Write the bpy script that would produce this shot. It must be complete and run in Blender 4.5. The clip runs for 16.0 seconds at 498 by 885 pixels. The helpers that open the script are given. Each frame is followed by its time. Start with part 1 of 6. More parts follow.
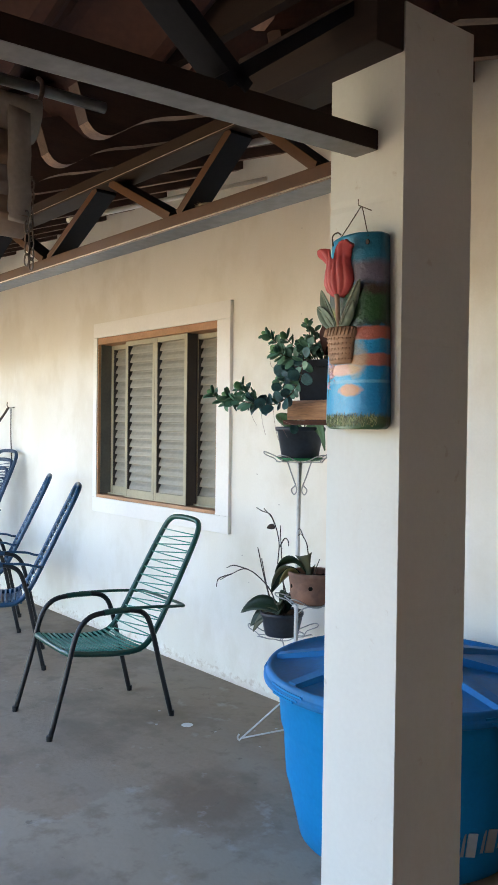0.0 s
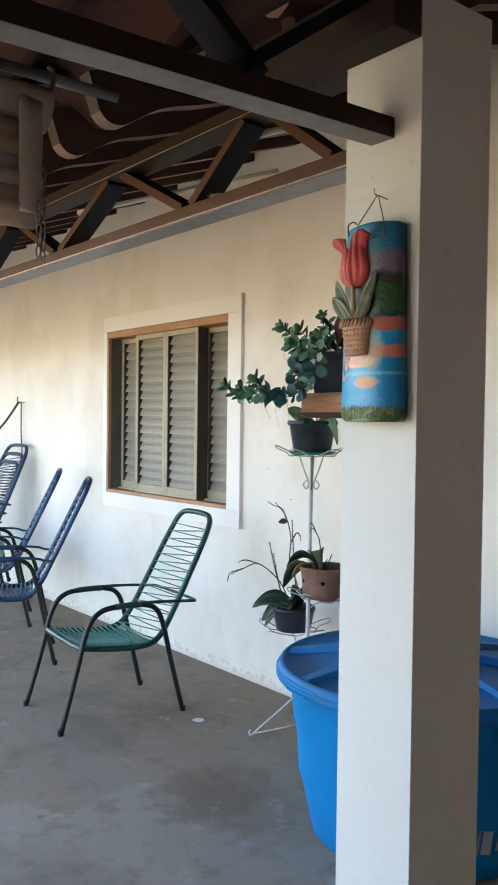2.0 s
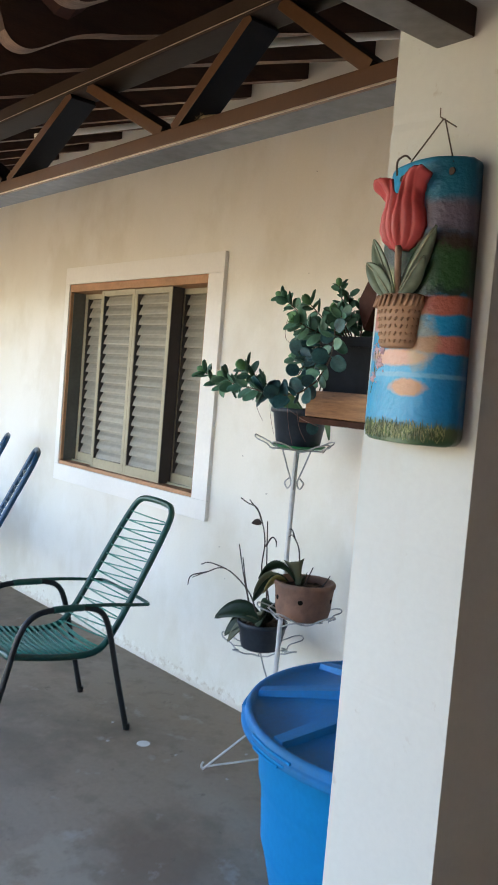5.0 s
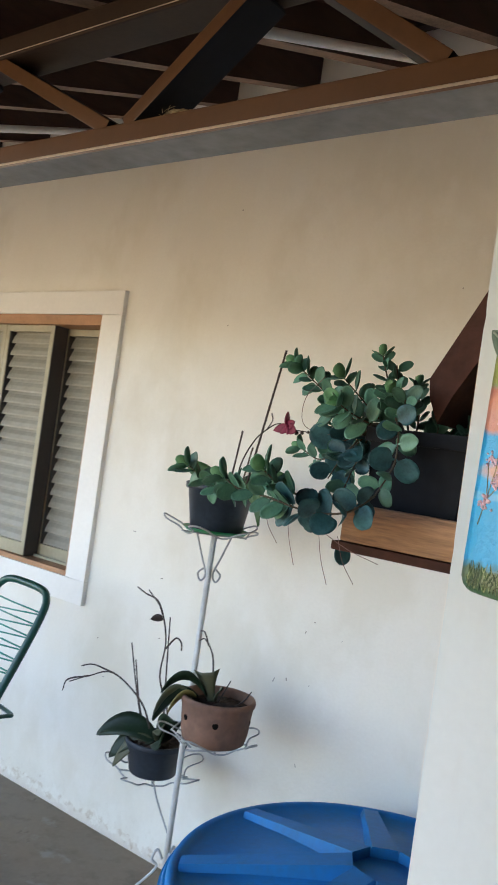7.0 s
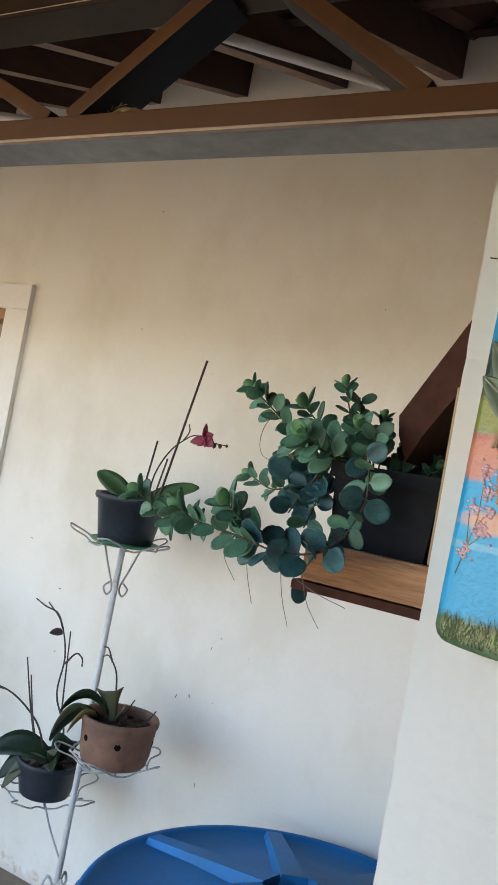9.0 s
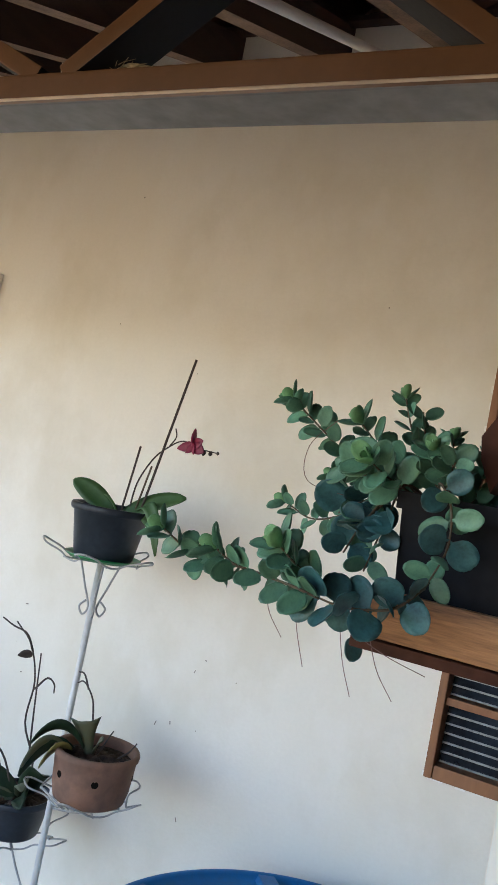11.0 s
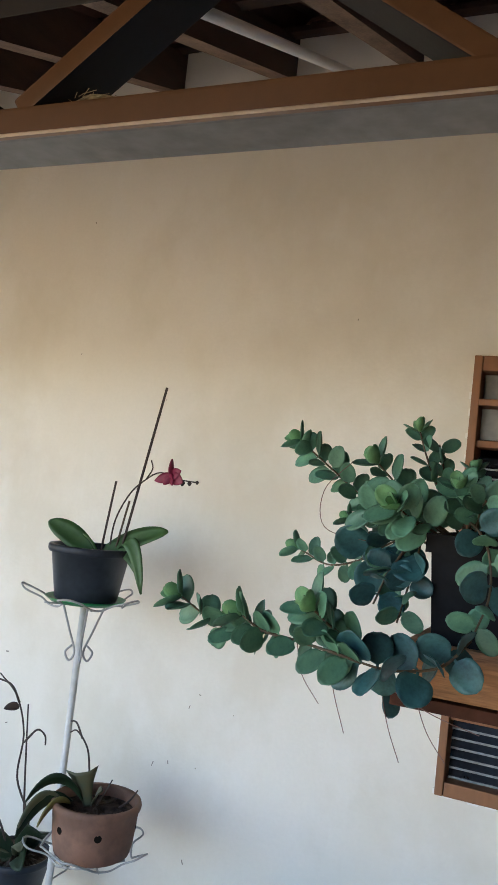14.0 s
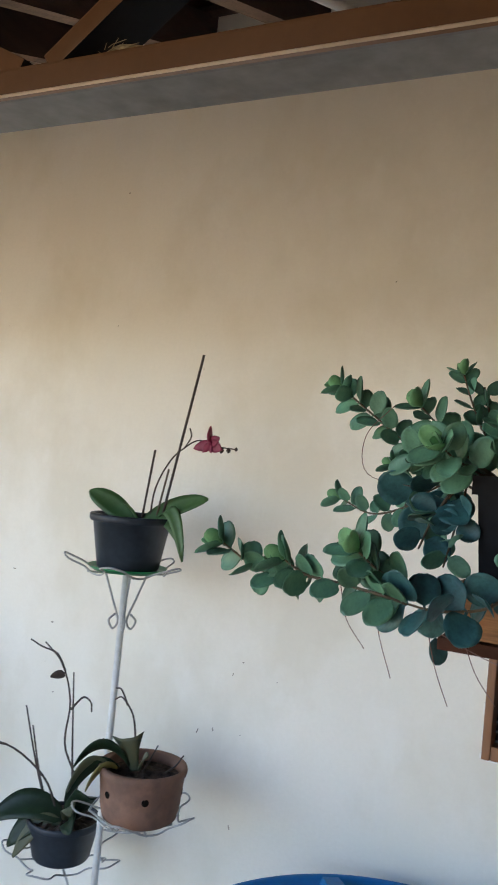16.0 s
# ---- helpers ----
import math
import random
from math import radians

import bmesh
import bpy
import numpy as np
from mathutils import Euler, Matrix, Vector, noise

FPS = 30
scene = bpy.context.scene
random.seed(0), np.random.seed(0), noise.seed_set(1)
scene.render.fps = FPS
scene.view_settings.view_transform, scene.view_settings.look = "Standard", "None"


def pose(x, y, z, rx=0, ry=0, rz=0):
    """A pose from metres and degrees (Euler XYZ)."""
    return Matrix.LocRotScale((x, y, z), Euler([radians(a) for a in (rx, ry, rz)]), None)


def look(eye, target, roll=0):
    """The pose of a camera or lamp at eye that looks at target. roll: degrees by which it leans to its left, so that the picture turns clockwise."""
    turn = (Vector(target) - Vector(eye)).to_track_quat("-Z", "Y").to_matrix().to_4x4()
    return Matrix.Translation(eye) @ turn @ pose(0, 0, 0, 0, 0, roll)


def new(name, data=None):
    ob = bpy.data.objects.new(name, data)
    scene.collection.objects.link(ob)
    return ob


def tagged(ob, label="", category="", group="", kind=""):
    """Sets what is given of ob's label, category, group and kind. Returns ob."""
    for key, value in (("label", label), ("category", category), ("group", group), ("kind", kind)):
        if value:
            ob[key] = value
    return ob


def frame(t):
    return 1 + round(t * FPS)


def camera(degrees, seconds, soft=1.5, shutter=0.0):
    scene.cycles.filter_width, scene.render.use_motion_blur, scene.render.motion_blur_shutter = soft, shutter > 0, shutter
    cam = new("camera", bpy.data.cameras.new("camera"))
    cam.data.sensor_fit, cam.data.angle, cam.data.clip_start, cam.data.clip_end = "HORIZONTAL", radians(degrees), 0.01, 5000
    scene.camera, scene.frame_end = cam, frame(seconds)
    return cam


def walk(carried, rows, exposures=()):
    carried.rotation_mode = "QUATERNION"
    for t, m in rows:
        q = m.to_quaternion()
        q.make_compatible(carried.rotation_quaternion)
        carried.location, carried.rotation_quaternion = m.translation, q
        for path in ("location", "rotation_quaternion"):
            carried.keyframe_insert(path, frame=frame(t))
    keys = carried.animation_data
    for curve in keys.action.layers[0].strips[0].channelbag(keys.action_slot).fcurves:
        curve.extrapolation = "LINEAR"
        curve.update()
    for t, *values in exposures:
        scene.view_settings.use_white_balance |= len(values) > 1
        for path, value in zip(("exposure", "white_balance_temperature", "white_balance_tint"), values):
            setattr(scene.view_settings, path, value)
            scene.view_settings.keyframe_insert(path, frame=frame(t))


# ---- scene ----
cam = camera(33.4, 16.0, 1.4, 0.5)
PATH = [
    (0, (3.779, -2.822, 1.42), (2.225, -1.563, 1.383), 0.7),
    (0.5, (3.771, -2.819, 1.419), (2.219, -1.558, 1.379), 0.6),
    (1, (3.768, -2.815, 1.42), (2.211, -1.561, 1.377), 0.6),
    (1.5, (3.768, -2.814, 1.421), (2.211, -1.559, 1.374), 0.6),
    (2, (3.752, -2.816, 1.414), (2.185, -1.574, 1.365), 0.7),
    (2.5, (3.729, -2.827, 1.41), (2.097, -1.672, 1.369), 1.1),
    (3, (3.694, -2.814, 1.394), (2.065, -1.657, 1.322), 2.0),
    (3.5, (3.641, -2.774, 1.397), (2.016, -1.622, 1.214), 1.9),
    (4, (3.536, -2.663, 1.43), (1.952, -1.456, 1.244), 2.6),
    (6.5, (2.833, -2.343, 1.528), (1.491, -0.859, 1.516), 7.7),
    (7, (2.7, -2.305, 1.542), (1.458, -0.737, 1.563), 8.0),
    (7.5, (2.657, -2.293, 1.553), (1.481, -0.676, 1.585), 8.1),
    (8, (2.639, -2.308, 1.564), (1.533, -0.642, 1.6), 9.0),
    (8.5, (2.607, -2.321, 1.566), (1.568, -0.612, 1.616), 10.2),
    (9, (2.574, -2.317, 1.567), (1.565, -0.592, 1.631), 10.4),
    (9.5, (2.531, -2.277, 1.556), (1.547, -0.537, 1.611), 10.4),
    (10, (2.465, -2.21, 1.581), (1.505, -0.457, 1.646), 10.4),
    (12.5, (2.341, -2.183, 1.587), (1.508, -0.366, 1.661), 10.3),
    (13, (2.322, -2.173, 1.602), (1.513, -0.345, 1.673), 8.5),
    (13.5, (2.302, -2.181, 1.616), (1.492, -0.355, 1.717), 6.9),
    (14, (2.299, -2.171, 1.624), (1.475, -0.351, 1.732), 6.2),
    (14.5, (2.284, -2.156, 1.613), (1.467, -0.333, 1.701), 5.9),
    (15, (2.269, -2.157, 1.61), (1.442, -0.337, 1.676), 5.8),
    (15.5, (2.273, -2.149, 1.604), (1.431, -0.336, 1.665), 5.7),
    (16, (2.294, -2.155, 1.589), (1.391, -0.371, 1.64), 5.2),
]
walk(cam, [(t, look(e, a, r)) for t, e, a, r in PATH], [(0.0, 3.16, 6700, 15), (2.5, 3.14, 6700, 15), (3.5, 3.05, 6700, 15), (4.2, 3.05, 6700, 15), (7.0, 3.06, 6700, 15.5), (10.0, 3.03, 6700, 16), (14.2, 3.04, 6680, 16), (15.2, 2.95, 6680, 16), (16.0, 2.94, 6680, 16)])

# ---- world and light ----
world = bpy.data.worlds.new("sky")
scene.world = world
world.use_nodes = True
wn = world.node_tree.nodes
sky = wn.new("ShaderNodeTexSky")
sky.sky_type = 'NISHITA'
sky.sun_disc = False
sky.sun_elevation = radians(40)
sky.sun_rotation = radians(-53)
wn["Background"].inputs["Strength"].default_value = 0.15
world.node_tree.links.new(sky.outputs[0], wn["Background"].inputs["Color"])

sun = new("sun", bpy.data.lights.new("sun", 'SUN'))
sun.data.energy = 2.5
sun.data.angle = radians(0.6)
sun.data.color = (1.0, 0.93, 0.82)
sun.matrix_world = look((-8.0, 6.0, 8.4), (0, 0, 0))


# ---- materials ----
def mat(name, base, rough=0.6, metal=0.0, var=0.12, scale=6.0, bump=0.1, fine=60.0, spec=0.5, tint=None, ob_rand=0.0, stretch=None):
    """A surface with variation at two scales and fine relief."""
    m = bpy.data.materials.new(name)
    m.use_nodes = True
    nt = m.node_tree
    n, l = nt.nodes, nt.links
    b = n["Principled BSDF"]
    b.inputs["Roughness"].default_value = rough
    b.inputs["Metallic"].default_value = metal
    b.inputs["Specular IOR Level"].default_value = spec
    tc = n.new("ShaderNodeTexCoord")
    mp = n.new("ShaderNodeMapping")
    if stretch:
        mp.inputs["Scale"].default_value = stretch
    l.new(tc.outputs["Object"], mp.inputs[0])
    big = n.new("ShaderNodeTexNoise")
    big.inputs["Scale"].default_value = scale
    big.inputs["Detail"].default_value = 5
    small = n.new("ShaderNodeTexNoise")
    small.inputs["Scale"].default_value = fine
    small.inputs["Detail"].default_value = 4
    l.new(mp.outputs[0], big.inputs["Vector"])
    l.new(mp.outputs[0], small.inputs["Vector"])
    ramp = n.new("ShaderNodeValToRGB")
    ramp.color_ramp.elements[0].position = 0.3
    ramp.color_ramp.elements[1].position = 0.7
    lo = tint or tuple(c * (1 - 2 * var) for c in base)
    hi = tuple(min(1, c * (1 + var)) for c in base)
    ramp.color_ramp.elements[0].color = (*lo, 1)
    ramp.color_ramp.elements[1].color = (*hi, 1)
    mixv = n.new("ShaderNodeMath")
    mixv.operation = 'MULTIPLY_ADD'
    mixv.inputs[1].default_value = 0.35
    l.new(small.outputs[0], mixv.inputs[0])
    sc = n.new("ShaderNodeMath")
    sc.operation = 'MULTIPLY'
    sc.inputs[1].default_value = 0.65
    l.new(big.outputs[0], sc.inputs[0])
    l.new(sc.outputs[0], mixv.inputs[2])
    l.new(mixv.outputs[0], ramp.inputs[0])
    col = ramp.outputs[0]
    if ob_rand:
        info = n.new("ShaderNodeObjectInfo")
        hsv = n.new("ShaderNodeHueSaturation")
        mr = n.new("ShaderNodeMapRange")
        mr.inputs["To Min"].default_value = 1 - ob_rand
        mr.inputs["To Max"].default_value = 1 + ob_rand
        l.new(info.outputs["Random"], mr.inputs["Value"])
        l.new(mr.outputs[0], hsv.inputs["Value"])
        l.new(col, hsv.inputs["Color"])
        col = hsv.outputs[0]
    l.new(col, b.inputs["Base Color"])
    if bump:
        bp = n.new("ShaderNodeBump")
        bp.inputs["Strength"].default_value = bump
        bp.inputs["Distance"].default_value = 0.01
        l.new(small.outputs[0], bp.inputs["Height"])
        l.new(bp.outputs[0], b.inputs["Normal"])
    return m


def mix_in(m, lo_hi, colour, coord_scale, noise_scale, detail=6, z_fade=None, amount=1.0, mult=False):
    """Lays patches of another colour over a material: noise between two levels, kept below a height if z_fade is given."""
    nt = m.node_tree
    n, l = nt.nodes, nt.links
    b = n["Principled BSDF"]
    src = b.inputs["Base Color"].links[0].from_socket
    tc = n.new("ShaderNodeTexCoord")
    mp = n.new("ShaderNodeMapping")
    mp.inputs["Scale"].default_value = coord_scale
    mp.inputs["Location"].default_value = (noise_scale * 1.7, noise_scale * 0.3, 3.1)
    l.new(tc.outputs["Object"], mp.inputs[0])
    nz = n.new("ShaderNodeTexNoise")
    nz.inputs["Scale"].default_value = noise_scale
    nz.inputs["Detail"].default_value = detail
    nz.inputs["Roughness"].default_value = 0.6
    l.new(mp.outputs[0], nz.inputs["Vector"])
    mr = n.new("ShaderNodeMapRange")
    mr.inputs["From Min"].default_value = lo_hi[0]
    mr.inputs["From Max"].default_value = lo_hi[1]
    mr.inputs["To Max"].default_value = amount
    val = nz.outputs[0]
    if z_fade:
        sp = n.new("ShaderNodeSeparateXYZ")
        l.new(tc.outputs["Object"], sp.inputs[0])
        zf = n.new("ShaderNodeMapRange")
        zf.inputs["From Min"].default_value = z_fade[0]
        zf.inputs["From Max"].default_value = z_fade[1]
        zf.inputs["To Min"].default_value = 0.22
        zf.inputs["To Max"].default_value = -0.25
        l.new(sp.outputs["Z"], zf.inputs["Value"])
        ad = n.new("ShaderNodeMath")
        l.new(val, ad.inputs[0])
        l.new(zf.outputs[0], ad.inputs[1])
        val = ad.outputs[0]
    l.new(val, mr.inputs["Value"])
    mx = n.new("ShaderNodeMix")
    mx.data_type = 'RGBA'
    mx.blend_type = 'MULTIPLY' if mult else 'MIX'
    l.new(mr.outputs[0], mx.inputs["Factor"])
    l.new(src, mx.inputs["A"])
    mx.inputs["B"].default_value = (*colour, 1)
    l.new(mx.outputs["Result"], b.inputs["Base Color"])
    return m


def patch(m, centre, radii, colour, amount=0.8, ragged=0.6, nscale=6.0, soft=0.12, seed=0.0):
    """A stain or repair with a ragged outline round one place of a surface."""
    nt = m.node_tree
    n, l = nt.nodes, nt.links
    b = n["Principled BSDF"]
    src = b.inputs["Base Color"].links[0].from_socket
    tc = n.new("ShaderNodeTexCoord")
    mp = n.new("ShaderNodeMapping")
    mp.vector_type = 'POINT'
    mp.inputs["Scale"].default_value = [1 / r for r in radii]
    mp.inputs["Location"].default_value = [-c / r for c, r in zip(centre, radii)]
    l.new(tc.outputs["Object"], mp.inputs[0])
    ln = n.new("ShaderNodeVectorMath")
    ln.operation = 'LENGTH'
    l.new(mp.outputs[0], ln.inputs[0])
    nz = n.new("ShaderNodeTexNoise")
    nz.noise_dimensions = '4D'
    nz.inputs["W"].default_value = seed
    nz.inputs["Scale"].default_value = nscale
    nz.inputs["Detail"].default_value = 7
    nz.inputs["Roughness"].default_value = 0.62
    l.new(tc.outputs["Object"], nz.inputs["Vector"])
    ma = n.new("ShaderNodeMath")
    ma.operation = 'MULTIPLY_ADD'
    ma.inputs[1].default_value = ragged * 2
    l.new(nz.outputs[0], ma.inputs[0])
    l.new(ln.outputs["Value"], ma.inputs[2])
    mr = n.new("ShaderNodeMapRange")
    mr.inputs["From Min"].default_value = 1 + ragged - soft
    mr.inputs["From Max"].default_value = 1 + ragged + soft
    mr.inputs["To Min"].default_value = amount
    mr.inputs["To Max"].default_value = 0.0
    l.new(ma.outputs[0], mr.inputs["Value"])
    mx = n.new("ShaderNodeMix")
    mx.data_type = 'RGBA'
    l.new(mr.outputs[0], mx.inputs["Factor"])
    l.new(src, mx.inputs["A"])
    mx.inputs["B"].default_value = (*colour, 1)
    l.new(mx.outputs["Result"], b.inputs["Base Color"])
    return m


M_WALL = mat("wall_paint", (0.80, 0.772, 0.70), 0.85, var=0.03, scale=1.6, bump=0.08, fine=90, spec=0.2)
mix_in(M_WALL, (0.50, 0.72), (0.74, 0.66, 0.52), (1.6, 1, 0.6), 1.6, 4, None, 0.28)
mix_in(M_WALL, (0.58, 0.80), (0.66, 0.62, 0.55), (1, 1, 1), 5.0, 7, None, 0.35)
mix_in(M_WALL, (0.63, 0.69), (0.52, 0.43, 0.33), (1, 1, 1), 60.0, 8, (0.0, 0.07), 0.6)
mix_in(M_WALL, (0.62, 0.66), (0.58, 0.52, 0.44), (1, 1, 0.8), 55.0, 9, (0.0, 0.30), 0.16)
mix_in(M_WALL, (0.46, 0.58), (0.33, 0.24, 0.165), (1, 1, 1), 40.0, 6, (0.0, 0.045), 0.7)
mix_in(M_WALL, (0.42, 0.70), (0.72, 0.685, 0.58), (1.3, 1, 0.5), 1.1, 4, None, 0.5)
mix_in(M_WALL, (0.46, 0.60), (0.63, 0.58, 0.47), (1.0, 1, 0.75), 2.2, 5, None, 0.42)
mix_in(M_WALL, (0.58, 0.66), (0.84, 0.82, 0.77), (1.6, 1, 0.9), 2.6, 6, None, 0.28)
mix_in(M_WALL, (0.55, 0.62), (0.54, 0.45, 0.35), (1, 1, 1.3), 20.0, 9, (0.0, 0.13), 0.65)
mix_in(M_WALL, (0.50, 0.56), (0.80, 0.77, 0.70), (1, 1, 1.0), 26.0, 9, (0.0, 0.10), 0.5)
M_COLUMN = mat("column_paint", (0.705, 0.738, 0.700), 0.8, var=0.03, scale=2.2, bump=0.06, fine=70, spec=0.2)
M_TRIM = mat("white_trim", (0.82, 0.80, 0.75), 0.7, var=0.03, scale=3, bump=0.05, spec=0.25)
M_FLOOR = mat("concrete_floor", (0.285, 0.225, 0.165), 0.8, var=0.07, scale=1.3, bump=0.16, fine=45, spec=0.10)
mix_in(M_FLOOR, (0.50, 0.60), (0.275, 0.235, 0.19), (0.5, 1.4, 1), 0.9, 7, None, 0.6)
mix_in(M_FLOOR, (0.53, 0.66), (0.14, 0.108, 0.082), (1, 1, 1), 1.7, 8, None, 0.55)
patch(M_FLOOR, (1.75, -2.1, 0), (0.95, 1.15, 9), (0.325, 0.282, 0.222), 0.75, 0.55, 3.6, 0.03, 1.0)
patch(M_FLOOR, (1.62, -1.75, 0), (0.42, 0.22, 9), (0.225, 0.195, 0.155), 0.8, 0.9, 6.0, 0.3, 1.5)
patch(M_FLOOR, (1.62, -1.05, 0), (0.42, 0.40, 9), (0.27, 0.235, 0.18), 0.3, 0.6, 4.0, 0.06, 2.0)
patch(M_FLOOR, (1.27, -0.98, 0), (0.24, 0.17, 9), (0.16, 0.108, 0.074), 0.62, 1.0, 8.0, 0.4, 3.0)
patch(M_FLOOR, (0.45, -1.15, 0), (0.60, 0.10, 9), (0.29, 0.245, 0.19), 0.35, 0.8, 4.0, 0.4, 4.0)
patch(M_FLOOR, (1.12, -0.62, 0), (0.22, 0.07, 9), (0.31, 0.275, 0.22), 0.5, 0.8, 6.0, 0.4, 5.0)
mix_in(M_FLOOR, (0.52, 0.66), (0.20, 0.165, 0.12), (1, 1, 1), 9.0, 8, None, 0.6)
mix_in(M_FLOOR, (0.60, 0.70), (0.14, 0.115, 0.09), (1, 1, 1), 4.5, 8, None, 0.45)
mix_in(M_FLOOR, (0.63, 0.70), (0.37, 0.345, 0.305), (1, 1, 1), 6.0, 8, None, 0.55)
mix_in(M_FLOOR, (0.67, 0.72), (0.10, 0.085, 0.07), (1, 1, 1), 13.0, 8, None, 0.5)
# For the unseen walls; the brown darkens and warms the column's east face.
M_CLOSER = mat("blocker_brown", (0.42, 0.295, 0.25), 0.85, var=0.15, scale=2, bump=0.1)
M_GROUND = mat("dry_ground", (0.42, 0.32, 0.175), 0.95, var=0.2, scale=0.6, bump=0.2, fine=12, spec=0.1)
M_STEEL = mat("brown_steel", (0.100, 0.049, 0.024), 0.36, var=0.12, scale=5, bump=0.04, spec=0.3)
M_PRIMER = mat("grey_primer", (0.185, 0.178, 0.170), 0.38, var=0.3, scale=2.0, bump=0.05, spec=0.25, tint=(0.075, 0.066, 0.058), stretch=(0.5, 0.5, 1))
# Brown steel darkened for the shade under the rafters; top chord only.
M_STEELD = mat("shaded_brown_steel", (0.042, 0.026, 0.017), 0.65, var=0.15, scale=5, bump=0.04, spec=0.2)
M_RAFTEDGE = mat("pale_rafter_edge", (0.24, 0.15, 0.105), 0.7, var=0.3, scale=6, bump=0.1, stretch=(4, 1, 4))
# Near-black copy for the unlit side truss and the top chord undersides.
M_STEELK = mat("unlit_brown_steel", (0.034, 0.022, 0.016), 0.6, var=0.15, scale=5, bump=0.04, spec=0.15)
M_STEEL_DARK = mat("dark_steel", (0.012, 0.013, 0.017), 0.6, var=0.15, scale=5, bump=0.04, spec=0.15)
M_WOODDK = mat("rafter_wood", (0.055, 0.026, 0.018), 0.7, var=0.25, scale=4, bump=0.15, stretch=(8, 1, 8))
# Rafter wood darkened for the shade at the roof step.
M_WOODBK = mat("shade_dark_wood", (0.026, 0.014, 0.011), 0.75, var=0.25, scale=4, bump=0.15, stretch=(1, 8, 8))
# Paler than the tile: light caught on the course ends put into colour.
M_TILEDGE = mat("lit_tile_edge", (0.30, 0.19, 0.15), 0.85, var=0.2, scale=12, bump=0.15)
# Pale colour in place of the gloss along the chords' rounded edges.
M_LIP = mat("edge_highlight", (0.74, 0.60, 0.47), 0.3, var=0.25, scale=9, bump=0.03, stretch=(0.3, 1, 1))
M_RAIL = mat("grey_steel", (0.16, 0.175, 0.18), 0.35, metal=0.3, var=0.2, scale=5, bump=0.03)
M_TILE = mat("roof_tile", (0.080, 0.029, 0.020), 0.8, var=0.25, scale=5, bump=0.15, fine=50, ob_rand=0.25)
M_SHUT = mat("olive_metal", (0.36, 0.32, 0.215), 0.5, metal=0.0, var=0.1, scale=8, bump=0.03)
M_SLAT = mat("grey_slat", (0.285, 0.265, 0.212), 0.5, var=0.12, scale=7, bump=0.03, ob_rand=0.10)
# Near-black for the unlit room and the shade behind the shutters.
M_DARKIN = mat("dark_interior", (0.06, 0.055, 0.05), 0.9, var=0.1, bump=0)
M_FRAMEWOOD = mat("frame_wood", (0.27, 0.115, 0.048), 0.55, var=0.2, scale=5, bump=0.12, stretch=(1, 1, 0.2))
M_TANK = mat("blue_plastic", (0.0, 0.205, 0.50), 0.5, var=0.08, scale=3, bump=0.02, spec=0.10)
M_TANKLID = mat("blue_plastic_dusty", (0.0, 0.155, 0.44), 0.5, var=0.15, scale=4, bump=0.05, spec=0.13, tint=(0.02, 0.135, 0.28))


# ---- shape helpers ----
def part(name, bm, material, parent=None, label="", smooth=False):
    me = bpy.data.meshes.new(name)
    bmesh.ops.recalc_face_normals(bm, faces=bm.faces)
    bm.to_mesh(me)
    bm.free()
    me.materials.append(material)
    if smooth:
        for p in me.polygons:
            p.use_smooth = True
    ob = new(name, me)
    if parent:
        ob.parent = parent
    if label:
        tagged(ob, label)
    return ob


def base(name, loc=(0, 0, 0), rz=0.0, label="", category="", group=""):
    ob = new(name)
    ob.empty_display_size = 0.05
    ob.matrix_world = pose(*loc, 0, 0, rz)
    return tagged(ob, label, category, group)


def add_box(bm, x0, x1, y0, y1, z0, z1, bevel=0.0, m=None):
    tmp = bmesh.ops.create_cube(bm, size=1)["verts"]
    mm = Matrix.Translation(((x0 + x1) / 2, (y0 + y1) / 2, (z0 + z1) / 2)) @ Matrix.Diagonal((abs(x1 - x0), abs(y1 - y0), abs(z1 - z0), 1))
    if m is not None:
        mm = m @ mm
    bmesh.ops.transform(bm, matrix=mm, verts=tmp)
    if bevel:
        es = list({e for v in tmp for e in v.link_edges})
        bmesh.ops.bevel(bm, geom=es, offset=bevel, segments=2, affect='EDGES', profile=0.7)


def box(x0, x1, y0, y1, z0, z1, bevel=0.0, m=None):
    bm = bmesh.new()
    add_box(bm, x0, x1, y0, y1, z0, z1, bevel, m)
    return bm


def smooth_path(pts, n=6, closed=False):
    pts = [Vector(p) for p in pts]
    out, k = [], len(pts)
    for i in range(k if closed else k - 1):
        p1, p2 = pts[i], pts[(i + 1) % k]
        p0 = pts[(i - 1) % k] if closed or i > 0 else p1 * 2 - p2
        p3 = pts[(i + 2) % k] if closed or i + 2 < k else p2 * 2 - p1
        for j in range(n):
            t = j / n
            out.append(0.5 * ((2 * p1) + (p2 - p0) * t + (2 * p0 - 5 * p1 + 4 * p2 - p3) * t * t + (3 * p1 - p0 - 3 * p2 + p3) * t ** 3))
    if not closed:
        out.append(pts[-1])
    return out


